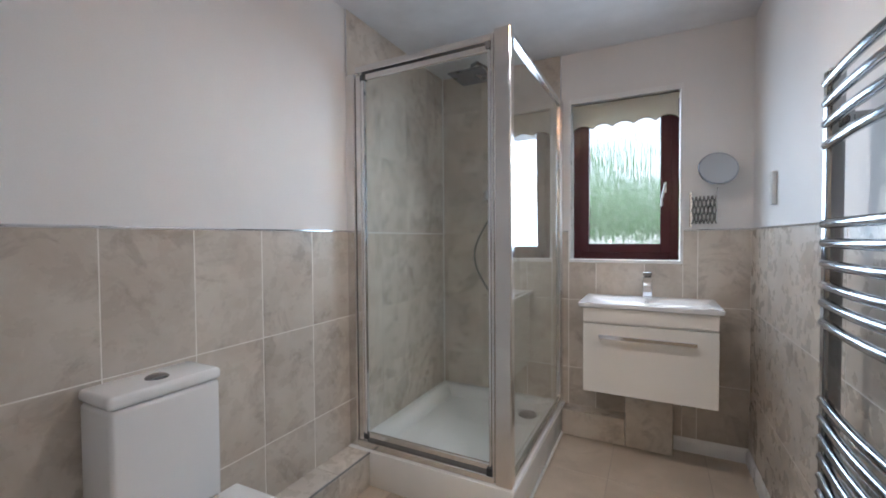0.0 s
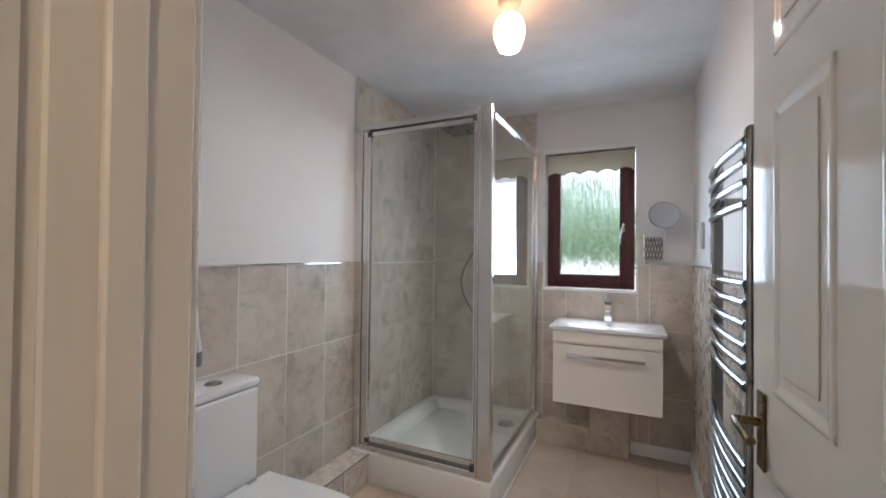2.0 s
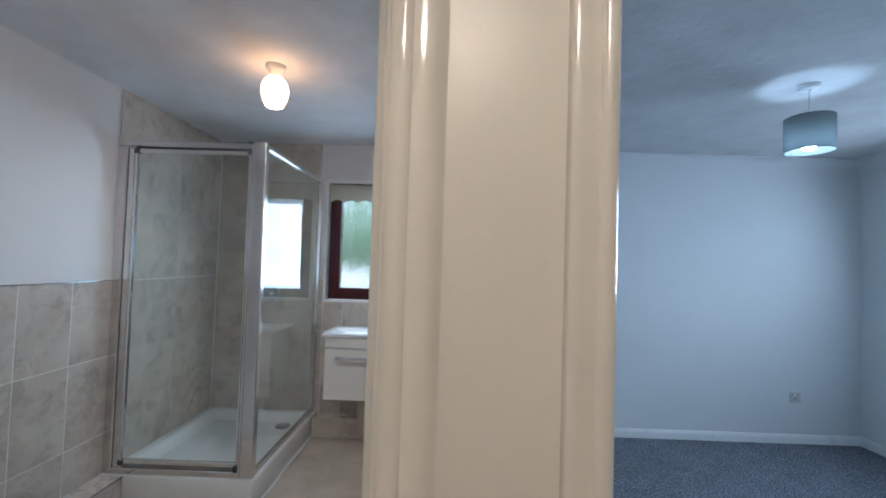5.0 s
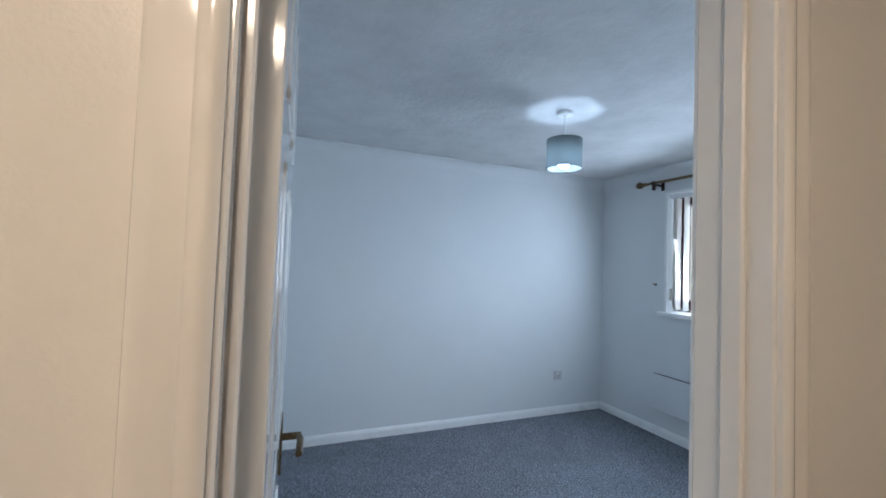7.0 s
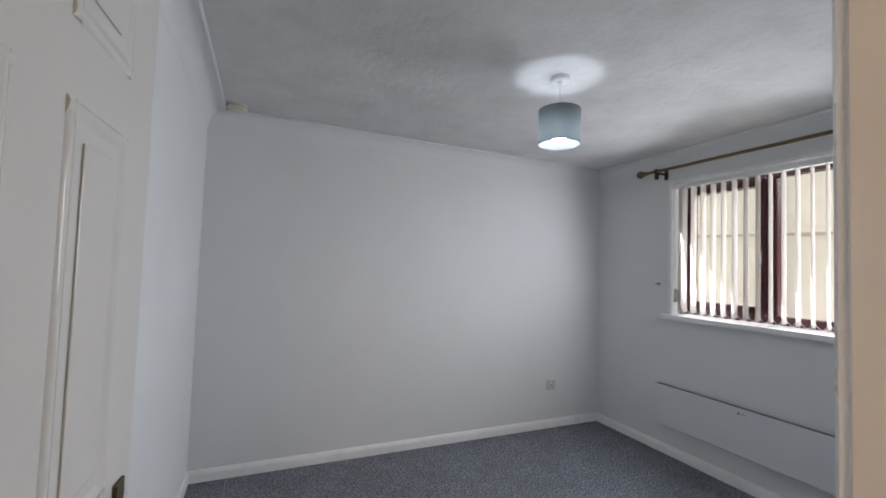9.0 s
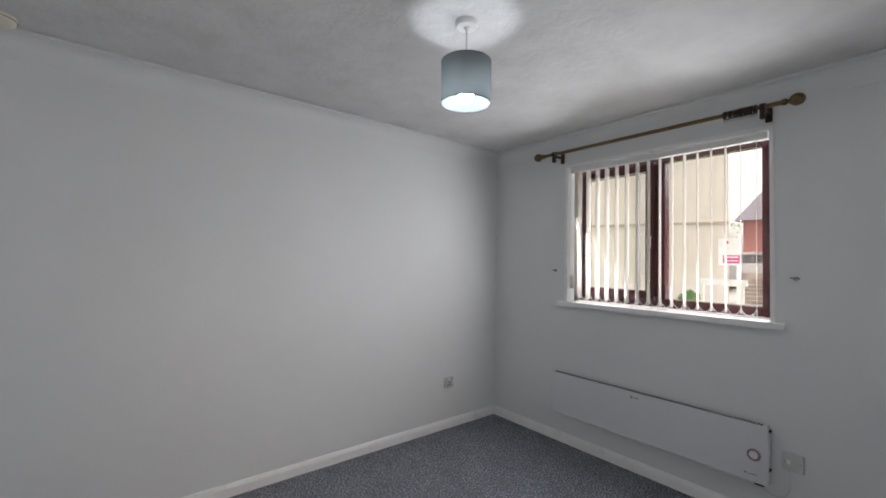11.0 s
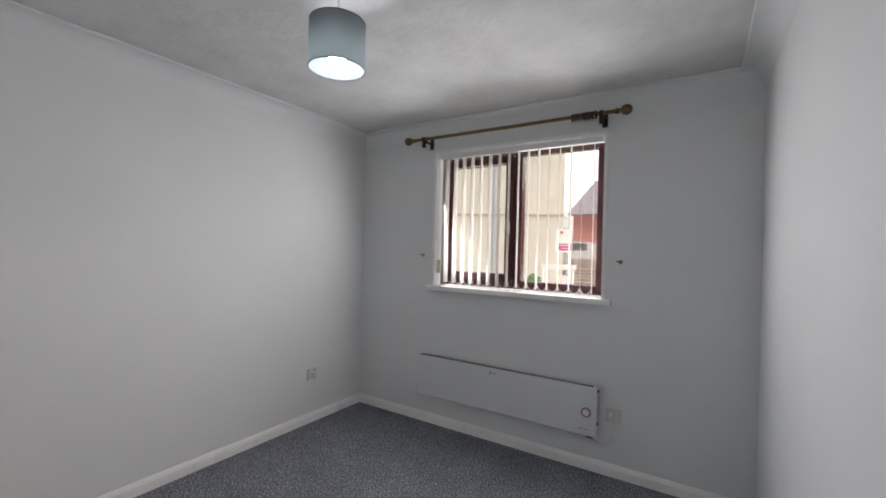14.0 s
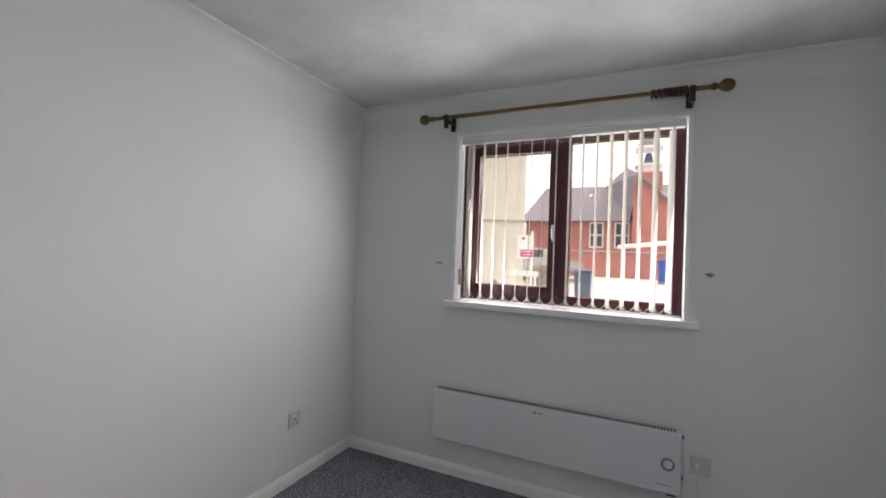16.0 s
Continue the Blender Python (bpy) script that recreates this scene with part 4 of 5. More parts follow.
sp = thing("pull_switch", "narrow pale grey plastic switch on the bathroom wall", "switch", (RX, 2.37, 1.39))
part("plate", boxes((-0.020, -0.0005, -0.020, 0.020, -0.070, 0.070), bevel=0.005, seg=2), SOCKET, sp)
part("rocker", boxes((-0.023, -0.0205, -0.010, 0.010, -0.02, 0.02), bevel=0.001), PLASTIC, sp)

# ---- bedroom things ----
pe = thing("pendant_light", "lit pendant lamp with grey fabric drum shade", "pendant light", (2.832, 1.518, H))
b = bmesh.new()
lathe(b, [(0.0, 0.0), (0.044, 0.0), (0.044, -0.016), (0.040, -0.021), (0.012, -0.023), (0.006, -0.03), (0, -0.03)], seg=32)
part("rose", b, PLASTIC, pe, "white ceiling rose", smooth=True)
b = bmesh.new()
tube(b, (0, 0, -0.028), (0, 0, -0.17), 0.003, 8)
lathe(b, [(0.0, -0.165), (0.014, -0.168), (0.018, -0.18), (0.018, -0.249), (0, -0.250)], seg=20)
part("flex", b, PLASTIC, pe, smooth=True)
b = bmesh.new()
R, zt, zb = 0.099, -0.162, -0.328
lathe(b, [(R - 0.001, zb), (R, zb + 0.001), (R, zt - 0.001), (R - 0.001, zt), (R - 0.0022, zt), (R - 0.0022, zb), (R - 0.001, zb)], seg=64)
doomed = [f for f in b.faces if len(f.verts) > 4]
bmesh.ops.delete(b, geom=doomed, context="FACES_ONLY")
shd = part("shade", b, GREY_SHADE, pe, "grey fabric drum shade", smooth=True)
for z in (zt - 0.001, zb + 0.001):
    b = bmesh.new()
    sweep(b, [((R - 0.0012) * math.cos(2 * math.pi * k / 48), (R - 0.0012) * math.sin(2 * math.pi * k / 48), z) for k in range(49)], 0.0018, 6)
    part("shade_ring", b, BLACK, shd, "thin dark wire rim")
b = bmesh.new()
for k in range(3):
    a = 2 * math.pi * k / 3
    tube(b, (0.018 * math.cos(a), 0.018 * math.sin(a), -0.19), ((R - 0.003) * math.cos(a), (R - 0.003) * math.sin(a), -0.185), 0.0015, 6)
part("spider", b, PLASTIC, shd)
b = bmesh.new()
lathe(b, [(0.0, -0.250), (0.012, -0.252), (0.016, -0.266), (0.027, -0.284), (0.031, -0.298), (0.026, -0.314), (0.012, -0.323), (0, -0.325)], seg=24)
part("bulb", b, BULB, pe, "glowing cool white bulb", smooth=True)

sm = thing("smoke_alarm", "round ivory smoke alarm on the ceiling", "smoke alarm", (1.375, 2.70, H))
b = bmesh.new()
lathe(b, [(0.0, 0.0), (0.058, 0.0), (0.060, -0.008), (0.055, -0.026), (0.042, -0.034), (0.0, -0.036)], seg=40)
part("housing", b, OLDPLASTIC, sm, smooth=True)
b = bmesh.new()
lathe(b, [(0.050, -0.012), (0.0612, -0.012), (0.0612, -0.015), (0.05, -0.015)], seg=40)
part("vent_ring", b, GREYPLASTIC, sm, "dark vent gap")

cp = thing("curtain_pole", "brass curtain pole with ball finials and rings", "curtain pole", (0, 0, 0))
px, pz = 4.325, 2.175
b = bmesh.new()
tube(b, (px, 0.84, pz), (px, 2.27, pz), 0.0115, 20)
part("pole", b, BRASS, cp, smooth=True)
for y, s in ((0.84, -1), (2.27, 1)):
    b = bmesh.new()
    lathe(b, [(0.0125, 0.0), (0.0165, 0.004), (0.0165, 0.018), (0.010, 0.024), (0.012, 0.030), (0.024, 0.040), (0.030, 0.055), (0.030, 0.066), (0.024, 0.082), (0.012, 0.091), (0, 0.093)], seg=24, m=Matrix.Translation((px, y, pz)) @ Matrix.Rotation(radians(90 if s < 0 else -90), 4, "X"))
    part("finial", b, BRASS, cp, "brass ball finial", smooth=True)
for y in (0.915, 2.185):
    b = boxes((BX1 - 0.012, BX1 - 0.0005, y - 0.016, y + 0.016, pz - 0.055, pz + 0.03), bevel=0.004)
    tube(b, (BX1 - 0.01, y, pz - 0.012), (px, y, pz - 0.014), 0.009, 12)
    lathe(b2 := bmesh.new(), [(0.016, -0.011), (0.0185, -0.011), (0.0185, 0.011), (0.016, 0.011), (0.016, -0.011)], seg=20, m=Matrix.Translation((px, y, pz)) @ Matrix.Rotation(radians(90), 4, "X"))
    box(b, px - 0.012, px + 0.012, y - 0.012, y + 0.012, pz - 0.062, pz - 0.014, bevel=0.003)
    br = part("bracket", b, BRONZE, cp, "dark bronze bracket")
    part("collar", b2, BRONZE, br, smooth=True)
for i, y in enumerate([0.942, 0.950, 0.958, 0.965, 0.973, 0.982, 0.990, 0.999, 1.007, 1.016, 1.026, 1.036, 1.048, 1.060, 1.072, 1.085]):
    b = bmesh.new()
    tilt = Matrix.Translation((px, y, pz - 0.004)) @ Matrix.Rotation(radians(random.uniform(-14, 14)), 4, "Z") @ Matrix.Rotation(radians(90), 4, "X")
    sweep(b, [tilt @ Vector((0.021 * math.cos(2 * math.pi * k / 20), 0.021 * math.sin(2 * math.pi * k / 20), 0)) for k in range(21)], 0.0035, 6)
    sweep(b, [(px, y, pz - 0.027), (px + 0.004, y, pz - 0.034), (px, y + 0.002, pz - 0.040)], 0.0015, 5)
    part("ring", b, BRONZE, cp, "dark curtain ring", smooth=True)

for y in (2.244, 0.809):
    h = thing("tieback_hook", "small metal curtain tieback hook on the wall", "wall hook", (BX1, y, 1.302), "curtain tieback hooks")
    b = bmesh.new()
    lathe(b, [(0, 0), (0.012, 0), (0.012, 0.003), (0, 0.004)], seg=16, m=Matrix.Rotation(radians(-90), 4, "Y"))
    part("base", b, RAILMETAL, h)
    b = bmesh.new()
    sweep(b, [(-0.003, 0, 0), (-0.014, 0, 0.001), (-0.022, 0.006, 0.002), (-0.021, 0.015, 0.003), (-0.014, 0.021, 0.004)], 0.0035, 8)
    sweep(b, [(-0.008, 0, 0), (-0.013, -0.008, 0), (-0.013, -0.016, 0.001)], 0.003, 8)
    part("hook", b, BRASS, h, smooth=True)

# panel heater
he = thing("panel_heater", "long low white electric panel heater on the wall", "heater", (0, 0, 0))
hx0, hx1, hy0, hy1, hz0, hz1 = 4.372, 4.418, 0.912, 2.226, 0.247, 0.546
b = boxes((hx0, hx1, hy0, hy1, hz0, hz1), bevel=0.006, seg=2)
case = part("casing", b, HEATER, he)
b = bmesh.new()
for k in range(88):
    y = hy0 + 0.03 + k * (hy1 - hy0 - 0.06) / 87
    box(b, hx0 + 0.004, hx1 - 0.006, y - 0.005, y + 0.005, hz1 - 0.002, hz1 + 0.0008)
tagged(part("vent_slot", b, BLACK, case, "row of dark vent slots"), kind="stuff")
for y in (hy0 + 0.25, hy1 - 0.30):
    part("wall_bracket", boxes((hx1, BX1 - 0.0005, y, y + 0.05, hz0 + 0.03, hz1 - 0.03)), HEATER, he)
b = bmesh.new()
lathe(b, [(0.020, 0.0), (0.030, 0.0), (0.030, 0.006), (0.027, 0.009), (0.020, 0.009), (0.020, 0.0)], seg=36, m=Matrix.Translation((hx0, 0.970, 0.390)) @ Matrix.Rotation(radians(-90), 4, "Y"))
dl = part("dial_ring", b, material("mauve_dial_ring", (0.34, 0.21, 0.26), 0.3), he, "mauve dial ring", smooth=True)
b = bmesh.new()
lathe(b, [(0.0, 0.012), (0.017, 0.012), (0.0195, 0.009), (0.0195, 0.0)], seg=32, m=Matrix.Translation((hx0, 0.970, 0.390)) @ Matrix.Rotation(radians(-90), 4, "Y"))
part("dial", b, PLASTIC, dl, "white control dial", smooth=True)
for r in ((1.605, 1.618, 0.506, 0.519), (1.565, 1.598, 0.510, 0.514), (1.004, 1.012, 0.284, 0.293), (0.955, 0.998, 0.286, 0.289)):
    part("print", boxes((hx0 - 0.0006, hx0 + 0.001, *r)), GREYPLASTIC, case, "small grey printed mark")
for r in ((hx0 + 0.015, hx1 - 0.01, hy0 - 0.008, hy0, 0.515, 0.53), (hx0 + 0.015, hx1 - 0.01, hy0 - 0.008, hy0, 0.32, 0.335), (hx0 + 0.012, hx1 - 0.012, hy0 + 0.02, hy0 + 0.06, hz0 - 0.012, hz0)):
    part("knob", boxes(r, bevel=0.002), BLACK, he, "small black knob")


def wall_socket(at, rot, switches, label):
    s = tagged(new("wall_socket"), label, "wall socket")
    s.empty_display_size = 0.05
    s.matrix_world = pose(*at, 0, 0, rot)
    w = 0.043
    part("plate", boxes((-w, w, -0.010, -0.0004, -w, w), bevel=0.003, seg=2), SOCKET, s)
    if switches:
        part("rocker", boxes((-0.012, 0.004, -0.0135, -0.010, 0.012, 0.030), bevel=0.001), SKIRT, s)
        part("pin_hole", boxes((-0.003, 0.003, -0.0106, -0.0098, -0.006, 0.006), (-0.017, -0.008, -0.0106, -0.0098, -0.022, -0.016), (0.008, 0.017, -0.0106, -0.0098, -0.022, -0.016), (0.014, 0.019, -0.0106, -0.0098, 0.017, 0.023)), BLACK, s, "dark pin slot")
    else:
        part("rocker", boxes((-0.022, -0.006, -0.0135, -0.010, -0.010, 0.012), bevel=0.001), SKIRT, s)
        for q in (-0.031, 0.031):
            part("screw", boxes((q - 0.002, q + 0.002, -0.0108, -0.0098, -0.002, 0.002), bevel=0.0005), BLACK, s, "dark screw")
    return s


wall_socket((3.912, BY, 0.383), 0, True, "white single wall socket above skirting board")
wall_socket((BX1, 0.828, 0.385), -90, False, "white switched spur plate beside panel heater")
fl = thing("heater_flex", "white flex looping from heater to wall plate", "cable", (0, 0, 0))
b = bmesh.new()
sweep(b, [(BX1 - 0.012, 0.835, 0.345), (BX1 - 0.016, 0.836, 0.30), (BX1 - 0.018, 0.838, 0.25), (BX1 - 0.02, 0.85, 0.215), (BX1 - 0.022, 0.885, 0.195), (BX1 - 0.025, 0.925, 0.205), (BX1 - 0.035, 0.955, 0.235), (BX1 - 0.04, 0.96, 0.25)], 0.0045, 8)
part("cord", b, PLASTIC, fl, smooth=True)

# ---- hallway lamp ----
hl = thing("hallway_light", "round lit opal ceiling light in the hallway", "ceiling light", (1.12, -1.05, H))
b = bmesh.new()
lathe(b, [(0.0, 0.0), (0.13, 0.0), (0.13, -0.02), (0.12, -0.03), (0, -0.03)], seg=32)
part("base", b, PLASTIC, hl, smooth=True)
b = bmesh.new()
lathe(b, [(0.12, -0.031), (0.115, -0.055), (0.085, -0.08), (0.04, -0.092), (0, -0.095)], seg=32)
part("diffuser", b, glow("warm_opal_diffuser", (1.0, 0.73, 0.48), LAMP_LANDING), hl, smooth=True)

# ---- outside ----
GRASS = material("short_grass", (0.055, 0.11, 0.025), 0.95, vary=0.3, scale=3, grain=0.4, grain_scale=60, second=(0.09, 0.13, 0.04), mix_scale=1.5)
PAVING = material("pale_concrete_paving", (0.42, 0.41, 0.39), 0.9, vary=0.1, scale=1.5, grain=0.12, grain_scale=40)
RENDER = material("cream_render", (0.68, 0.64, 0.57), 0.9, vary=0.08, scale=0.8, grain=0.06, grain_scale=30, bump=0.2)
BRICK = material("red_brick", (0.41, 0.165, 0.14), 0.85, vary=0.15, scale=4, grain=0.12, grain_scale=25)
SLATE = material("grey_slate", (0.135, 0.125, 0.145), 0.7, vary=0.18, scale=3, grain=0.15, grain_scale=20)
FENCE = material("weathered_timber_fence", (0.30, 0.24, 0.20), 0.85, vary=0.2, scale=5, grain=0.15, grain_scale=40)
UPVC = material("white_upvc", (0.75, 0.75, 0.74), 0.4)
DARKGLASS = material("dark_window_glass", (0.05, 0.06, 0.07), 0.08)
LEAF = shade_cloth("leaf_green", (0.17, 0.33, 0.13), 0.5)
BARK = material("bark", (0.14, 0.10, 0.07), 0.9, vary=0.2, scale=12)
CARPAINT = material("silver_car_paint", (0.45, 0.47, 0.50), 0.25, 0.5, vary=0.02, coat=0.6)
BLUEBIN = material("blue_bin_plastic", (0.015, 0.09, 0.42), 0.4)
GREYBIN = material("slate_bin_plastic", (0.075, 0.11, 0.18), 0.5)
GZ = -0.05

structure("ground", boxes((-120, 160, -140, 140, GZ - 0.3, GZ)), PAVING, "pale paved ground outside the house", "ground")
b = bmesh.new()
extrude_profile(b, [(15.0, GZ), (23.5, 0.62), (60.0, 0.62), (60.0, GZ)], (0, -60, 0), (0, 60, 0), (1, 0, 0), (0, 0, 1))
structure("pavement", b, PAVING, "pale paving rising gently towards the boundary wall", "pavement")
structure("lawn", boxes((5.2, 15.0, 0.6, 14, GZ, GZ + 0.03), (-8, 6, 8.5, 16, GZ, GZ + 0.03)), GRASS, "short green lawn outside the windows", "lawn")

cb = thing("cream_house", "cream rendered house with a band course and downpipe", "house", (16.7, 4.65, GZ))
part("wall", boxes((0, 7, 0, 11, 0, 5.4)), RENDER, cb, "cream rendered wall")
part("band_course", boxes((-0.03, 0.0, 0.0, 11, 2.72, 2.80)), material("render_band", (0.42, 0.37, 0.29), 0.9), cb, "projecting render band")
b = bmesh.new()
for y in (2.55,):
    tube(b, (-0.06, y, 0.1), (-0.06, y, 5.2), 0.05, 12)
part("downpipe", b, material("grey_blue_pipe", (0.30, 0.36, 0.44), 0.5), cb, "grey-blue downpipe", smooth=True)
part("roof", boxes((-0.3, 7.4, -0.05, 11.4, 5.4, 5.6)), SLATE, cb, "grey roof edge")
cb.rotation_euler = (0, 0, radians(19))

rb = thing("brick_house", "red brick house with slate roof and cupola", "house", (27, 0, GZ))
part("wall", boxes((0, 8, -14, 7.0, 0, 3.8)), BRICK, rb, "red brick wall")
b = bmesh.new()
vs = [b.verts.new(p) for p in ((-0.4, -14.3, 3.72), (-0.4, 7.3, 3.72), (4, 6.6, 6.4), (4, -14.3, 6.4), (8.4, -14.3, 3.72), (8.4, 7.3, 3.72))]
for q in ((0, 3, 2, 1), (3, 4, 5, 2), (1, 2, 5), (0, 4, 3), (0, 1, 5, 4)):
    b.faces.new([vs[i] for i in q])
bmesh.ops.recalc_face_normals(b, faces=b.faces)
part("roof", b, SLATE, rb, "hipped grey slate roof")
b = bmesh.new()
vs = [b.verts.new(p) for p in ((-0.6, 1.10, 0), (-0.6, -1.75, 0), (-0.6, -1.75, 3.6), (-0.6, 0.85, 6.1), (-0.6, 1.10, 5.9), (3.5, 1.10, 0), (3.5, -1.75, 0), (3.5, -1.75, 3.6), (3.5, 0.85, 6.1), (3.5, 1.10, 5.9))]
for q in ((0, 1, 2, 3, 4), (5, 9, 8, 7, 6), (0, 4, 9, 5), (1, 6, 7, 2)):
    b.faces.new([vs[i] for i in q])
bmesh.ops.recalc_face_normals(b, faces=b.faces)
part("gable", b, BRICK, rb, "red brick gable")
b = bmesh.new()
for s in (-1, 1):
    a = [(-0.75, 0.85, 6.22), (4.0, 1.5, 7.6)] + ([(4.0, 2.75, 6.4), (-0.45, 1.25, 3.78)] if s > 0 else [(4.0, -2.2, 4.6), (-0.75, -1.95, 3.55)])
    lo = [b.verts.new(p) for p in a]
    hi = [b.verts.new((p[0], p[1], p[2] - 0.14)) for p in a]
    b.faces.new(lo)
    b.faces.new(list(reversed(hi)))
    for i in range(4):
        b.faces.new((lo[i], lo[(i + 1) % 4], hi[(i + 1) % 4], hi[i]))
bmesh.ops.recalc_face_normals(b, faces=b.faces)
part("gable_roof", b, SLATE, rb, "grey slate gable roof")
part("bell_tower", boxes((0.2, 1.8, -0.35, 1.05, 4.0, 6.5), bevel=0.02), BRICK, rb, "red brick tower below the cupola")
cu = part("cupola", boxes((0.4, 1.6, -0.4, 0.8, 5.9, 6.3), (0.3, 1.7, -0.5, 0.9, 6.3, 6.42), (0.42, 0.55, -0.38, -0.25, 6.42, 7.3), (0.42, 0.55, 0.65, 0.78, 6.42, 7.3), (1.45, 1.58, -0.38, -0.25, 6.42, 7.3), (1.45, 1.58, 0.65, 0.78, 6.42, 7.3), (0.3, 1.7, -0.5, 0.9, 7.3, 7.42)), UPVC, rb, "white open cupola")
b = bmesh.new()
lathe(b, [(0.0, 6.55), (0.26, 6.6), (0.22, 6.85), (0.14, 7.1), (0.0, 7.15)], (1.0, 0.2, 0), 16)
part("bell", b, GREYBIN, cu, "dark bell", smooth=True)
cu.location = (0, 0.15, 0.58)
b = bmesh.new()
lathe(b, [(0.7, 7.42), (0.6, 7.65), (0.32, 7.85), (0.0, 7.95)], (1.0, 0.2, 0), 16)
part("cupola_roof", b, SLATE, cu, smooth=True)
fr = 0.0
for y in (2.95, 1.62, -5.5, -8.0):
    w = part("window", boxes((fr - 0.06, fr - 0.002, y - 0.38, y + 0.38, 2.2, 3.66)), UPVC, rb, "white sash window")
    part("pane", boxes((fr - 0.075, fr - 0.062, y - 0.30, y - 0.03, 2.29, 2.89), (fr - 0.075, fr - 0.062, y + 0.03, y + 0.30, 2.29, 2.89), (fr - 0.075, fr - 0.062, y - 0.30, y - 0.03, 2.97, 3.57), (fr - 0.075, fr - 0.062, y + 0.03, y + 0.30, 2.97, 3.57)), DARKGLASS, w, "dark glass")
part("roof_vent", boxes((3.8, 4.2, 3.6, 4.0, 5.7, 6.05)), SIGN_WHITE, rb, "small pale roof vent")

bw = thing("boundary_wall", "long low red-brown brick boundary wall", "garden wall", (23.5, 0, GZ))
part("wall", boxes((0, 0.25, -14, 12, 0, 1.90)), BRICK, bw)
part("coping", boxes((-0.04, 0.29, -14, 12, 1.90, 1.96)), PAVING, bw, "pale coping stone")
fe = thing("timber_fence", "weathered grey-brown slatted timber fence", "fence", (17.6, 0, GZ))
for k in range(9):
    part("slat", boxes((0, 0.02, 3.5, 4.6, 0.08 + 0.125 * k, 0.19 + 0.125 * k)), FENCE, fe)
for y in (3.55, 4.55):
    part("post", boxes((0.02, 0.10, y - 0.04, y + 0.04, 0, 1.22)), FENCE, fe)

sg = thing("agent_board", "white sale board with pink band on a post", "sign", (15.9, 4.48, GZ))
part("post", boxes((-0.03, 0.03, -0.33, -0.26, 0, 2.35)), SIGN_WHITE, sg)
bd = part("board", boxes((-0.035, -0.031, -0.36, 0.20, 1.42, 2.22)), SIGN_WHITE, sg, "white printed board")
part("band", boxes((-0.039, -0.0355, -0.34, 0.08, 1.48, 1.72)), PINK, bd, "pink band with white bars")
part("bars", boxes((-0.042, -0.0395, -0.30, 0.05, 1.64, 1.68), (-0.042, -0.0395, -0.30, 0.0, 1.54, 1.57)), SIGN_WHITE, bd, "white bars")
part("mark", boxes((-0.039, -0.0355, -0.06, 0.04, 2.06, 2.14)), RED, bd, "small red mark")
ns = thing("name_plate", "low white street name plate on two posts", "sign", (15.4, 4.45, GZ))
part("plate", boxes((-0.02, 0.0, -0.62, 0.55, 0.84, 1.02)), SIGN_WHITE, ns)
for y in (-0.5, 0.5):
    part("post", boxes((0.0, 0.06, y - 0.03, y + 0.03, 0, 0.95)), SIGN_WHITE, ns)

ba2 = thing("barrier_pole", "white slanting barrier pole across the yard", "barrier", (19.5, 0, GZ))
b = bmesh.new()
tube(b, (0, 1.6, 2.0), (0, -2.5, 2.5), 0.085, 14)
part("pole", b, SIGN_WHITE, ba2, smooth=True)
part("stand", boxes((-0.1, 0.1, -2.6, -2.4, 0, 2.6)), SIGN_WHITE, ba2)


def wheelie_bin(x, y, z, mat, label):
    w = thing("wheelie_bin", label, "bin", (x, y, z))
    b = bmesh.new()
    box(b, -0.28, 0.28, -0.26, 0.26, 0.06, 0.95, bevel=0.03, seg=2)
    for v in b.verts:
        if v.co.z < 0.4:
            v.co.x *= 0.82
            v.co.y *= 0.86
    part("body", b, mat, w)
    part("lid", boxes((-0.33, 0.31, -0.29, 0.29, 0.96, 1.03), bevel=0.02), mat, w)
    b = bmesh.new()
    for yy in (-0.24, 0.18):
        tube(b, (0.22, yy, 0.1), (0.22, yy + 0.06, 0.1), 0.1, 16)
    part("wheel", b, BLACK, w)


wheelie_bin(16.2, 2.54, 0.05, GREYBIN, "dark slate-blue wheelie bin on paving")
wheelie_bin(22.0, -0.22, 0.51, BLUEBIN, "bright blue wheelie bin on paving")

car = thing("parked_car", "silver hatchback parked by the brick wall", "car", (21.3, 5.1, 0.45))
b = bmesh.new()
side = [(-2.0, 0.35), (-2.05, 0.75), (-1.75, 0.92), (-1.0, 1.0), (-0.45, 1.42), (0.9, 1.45), (1.65, 1.0), (1.95, 0.9), (2.0, 0.4)]
r0 = [b.verts.new((-0.8, y, z)) for y, z in side]
r1 = [b.verts.new((0.8, y, z)) for y, z in side]
k = len(side)
for i in range(k):
    b.faces.new((r0[i], r0[(i + 1) % k], r1[(i + 1) % k], r1[i]))
b.faces.new(r0)
b.faces.new(list(reversed(r1)))
bmesh.ops.recalc_face_normals(b, faces=b.faces)
bmesh.ops.bevel(b, geom=list(b.edges), offset=0.07, segments=2, affect="EDGES")
part("body", b, CARPAINT, car, "silver car body", smooth=True)
part("side_window", boxes((-0.815, -0.795, -0.42, 0.20, 1.02, 1.34), (-0.815, -0.795, 0.28, 0.95, 1.02, 1.34), bevel=0.004), DARKGLASS, car, "dark car window")
for y in (-1.3, 1.3):
    b = bmesh.new()
    tube(b, (-0.84, y, 0.31), (-0.62, y, 0.31), 0.31, 24)
    w = part("wheel", b, BLACK, car, "black tyre")
    b = bmesh.new()
    tube(b, (-0.85, y, 0.31), (-0.835, y, 0.31), 0.19, 20)
    part("rim", b, RAILMETAL, w, "silver wheel rim")


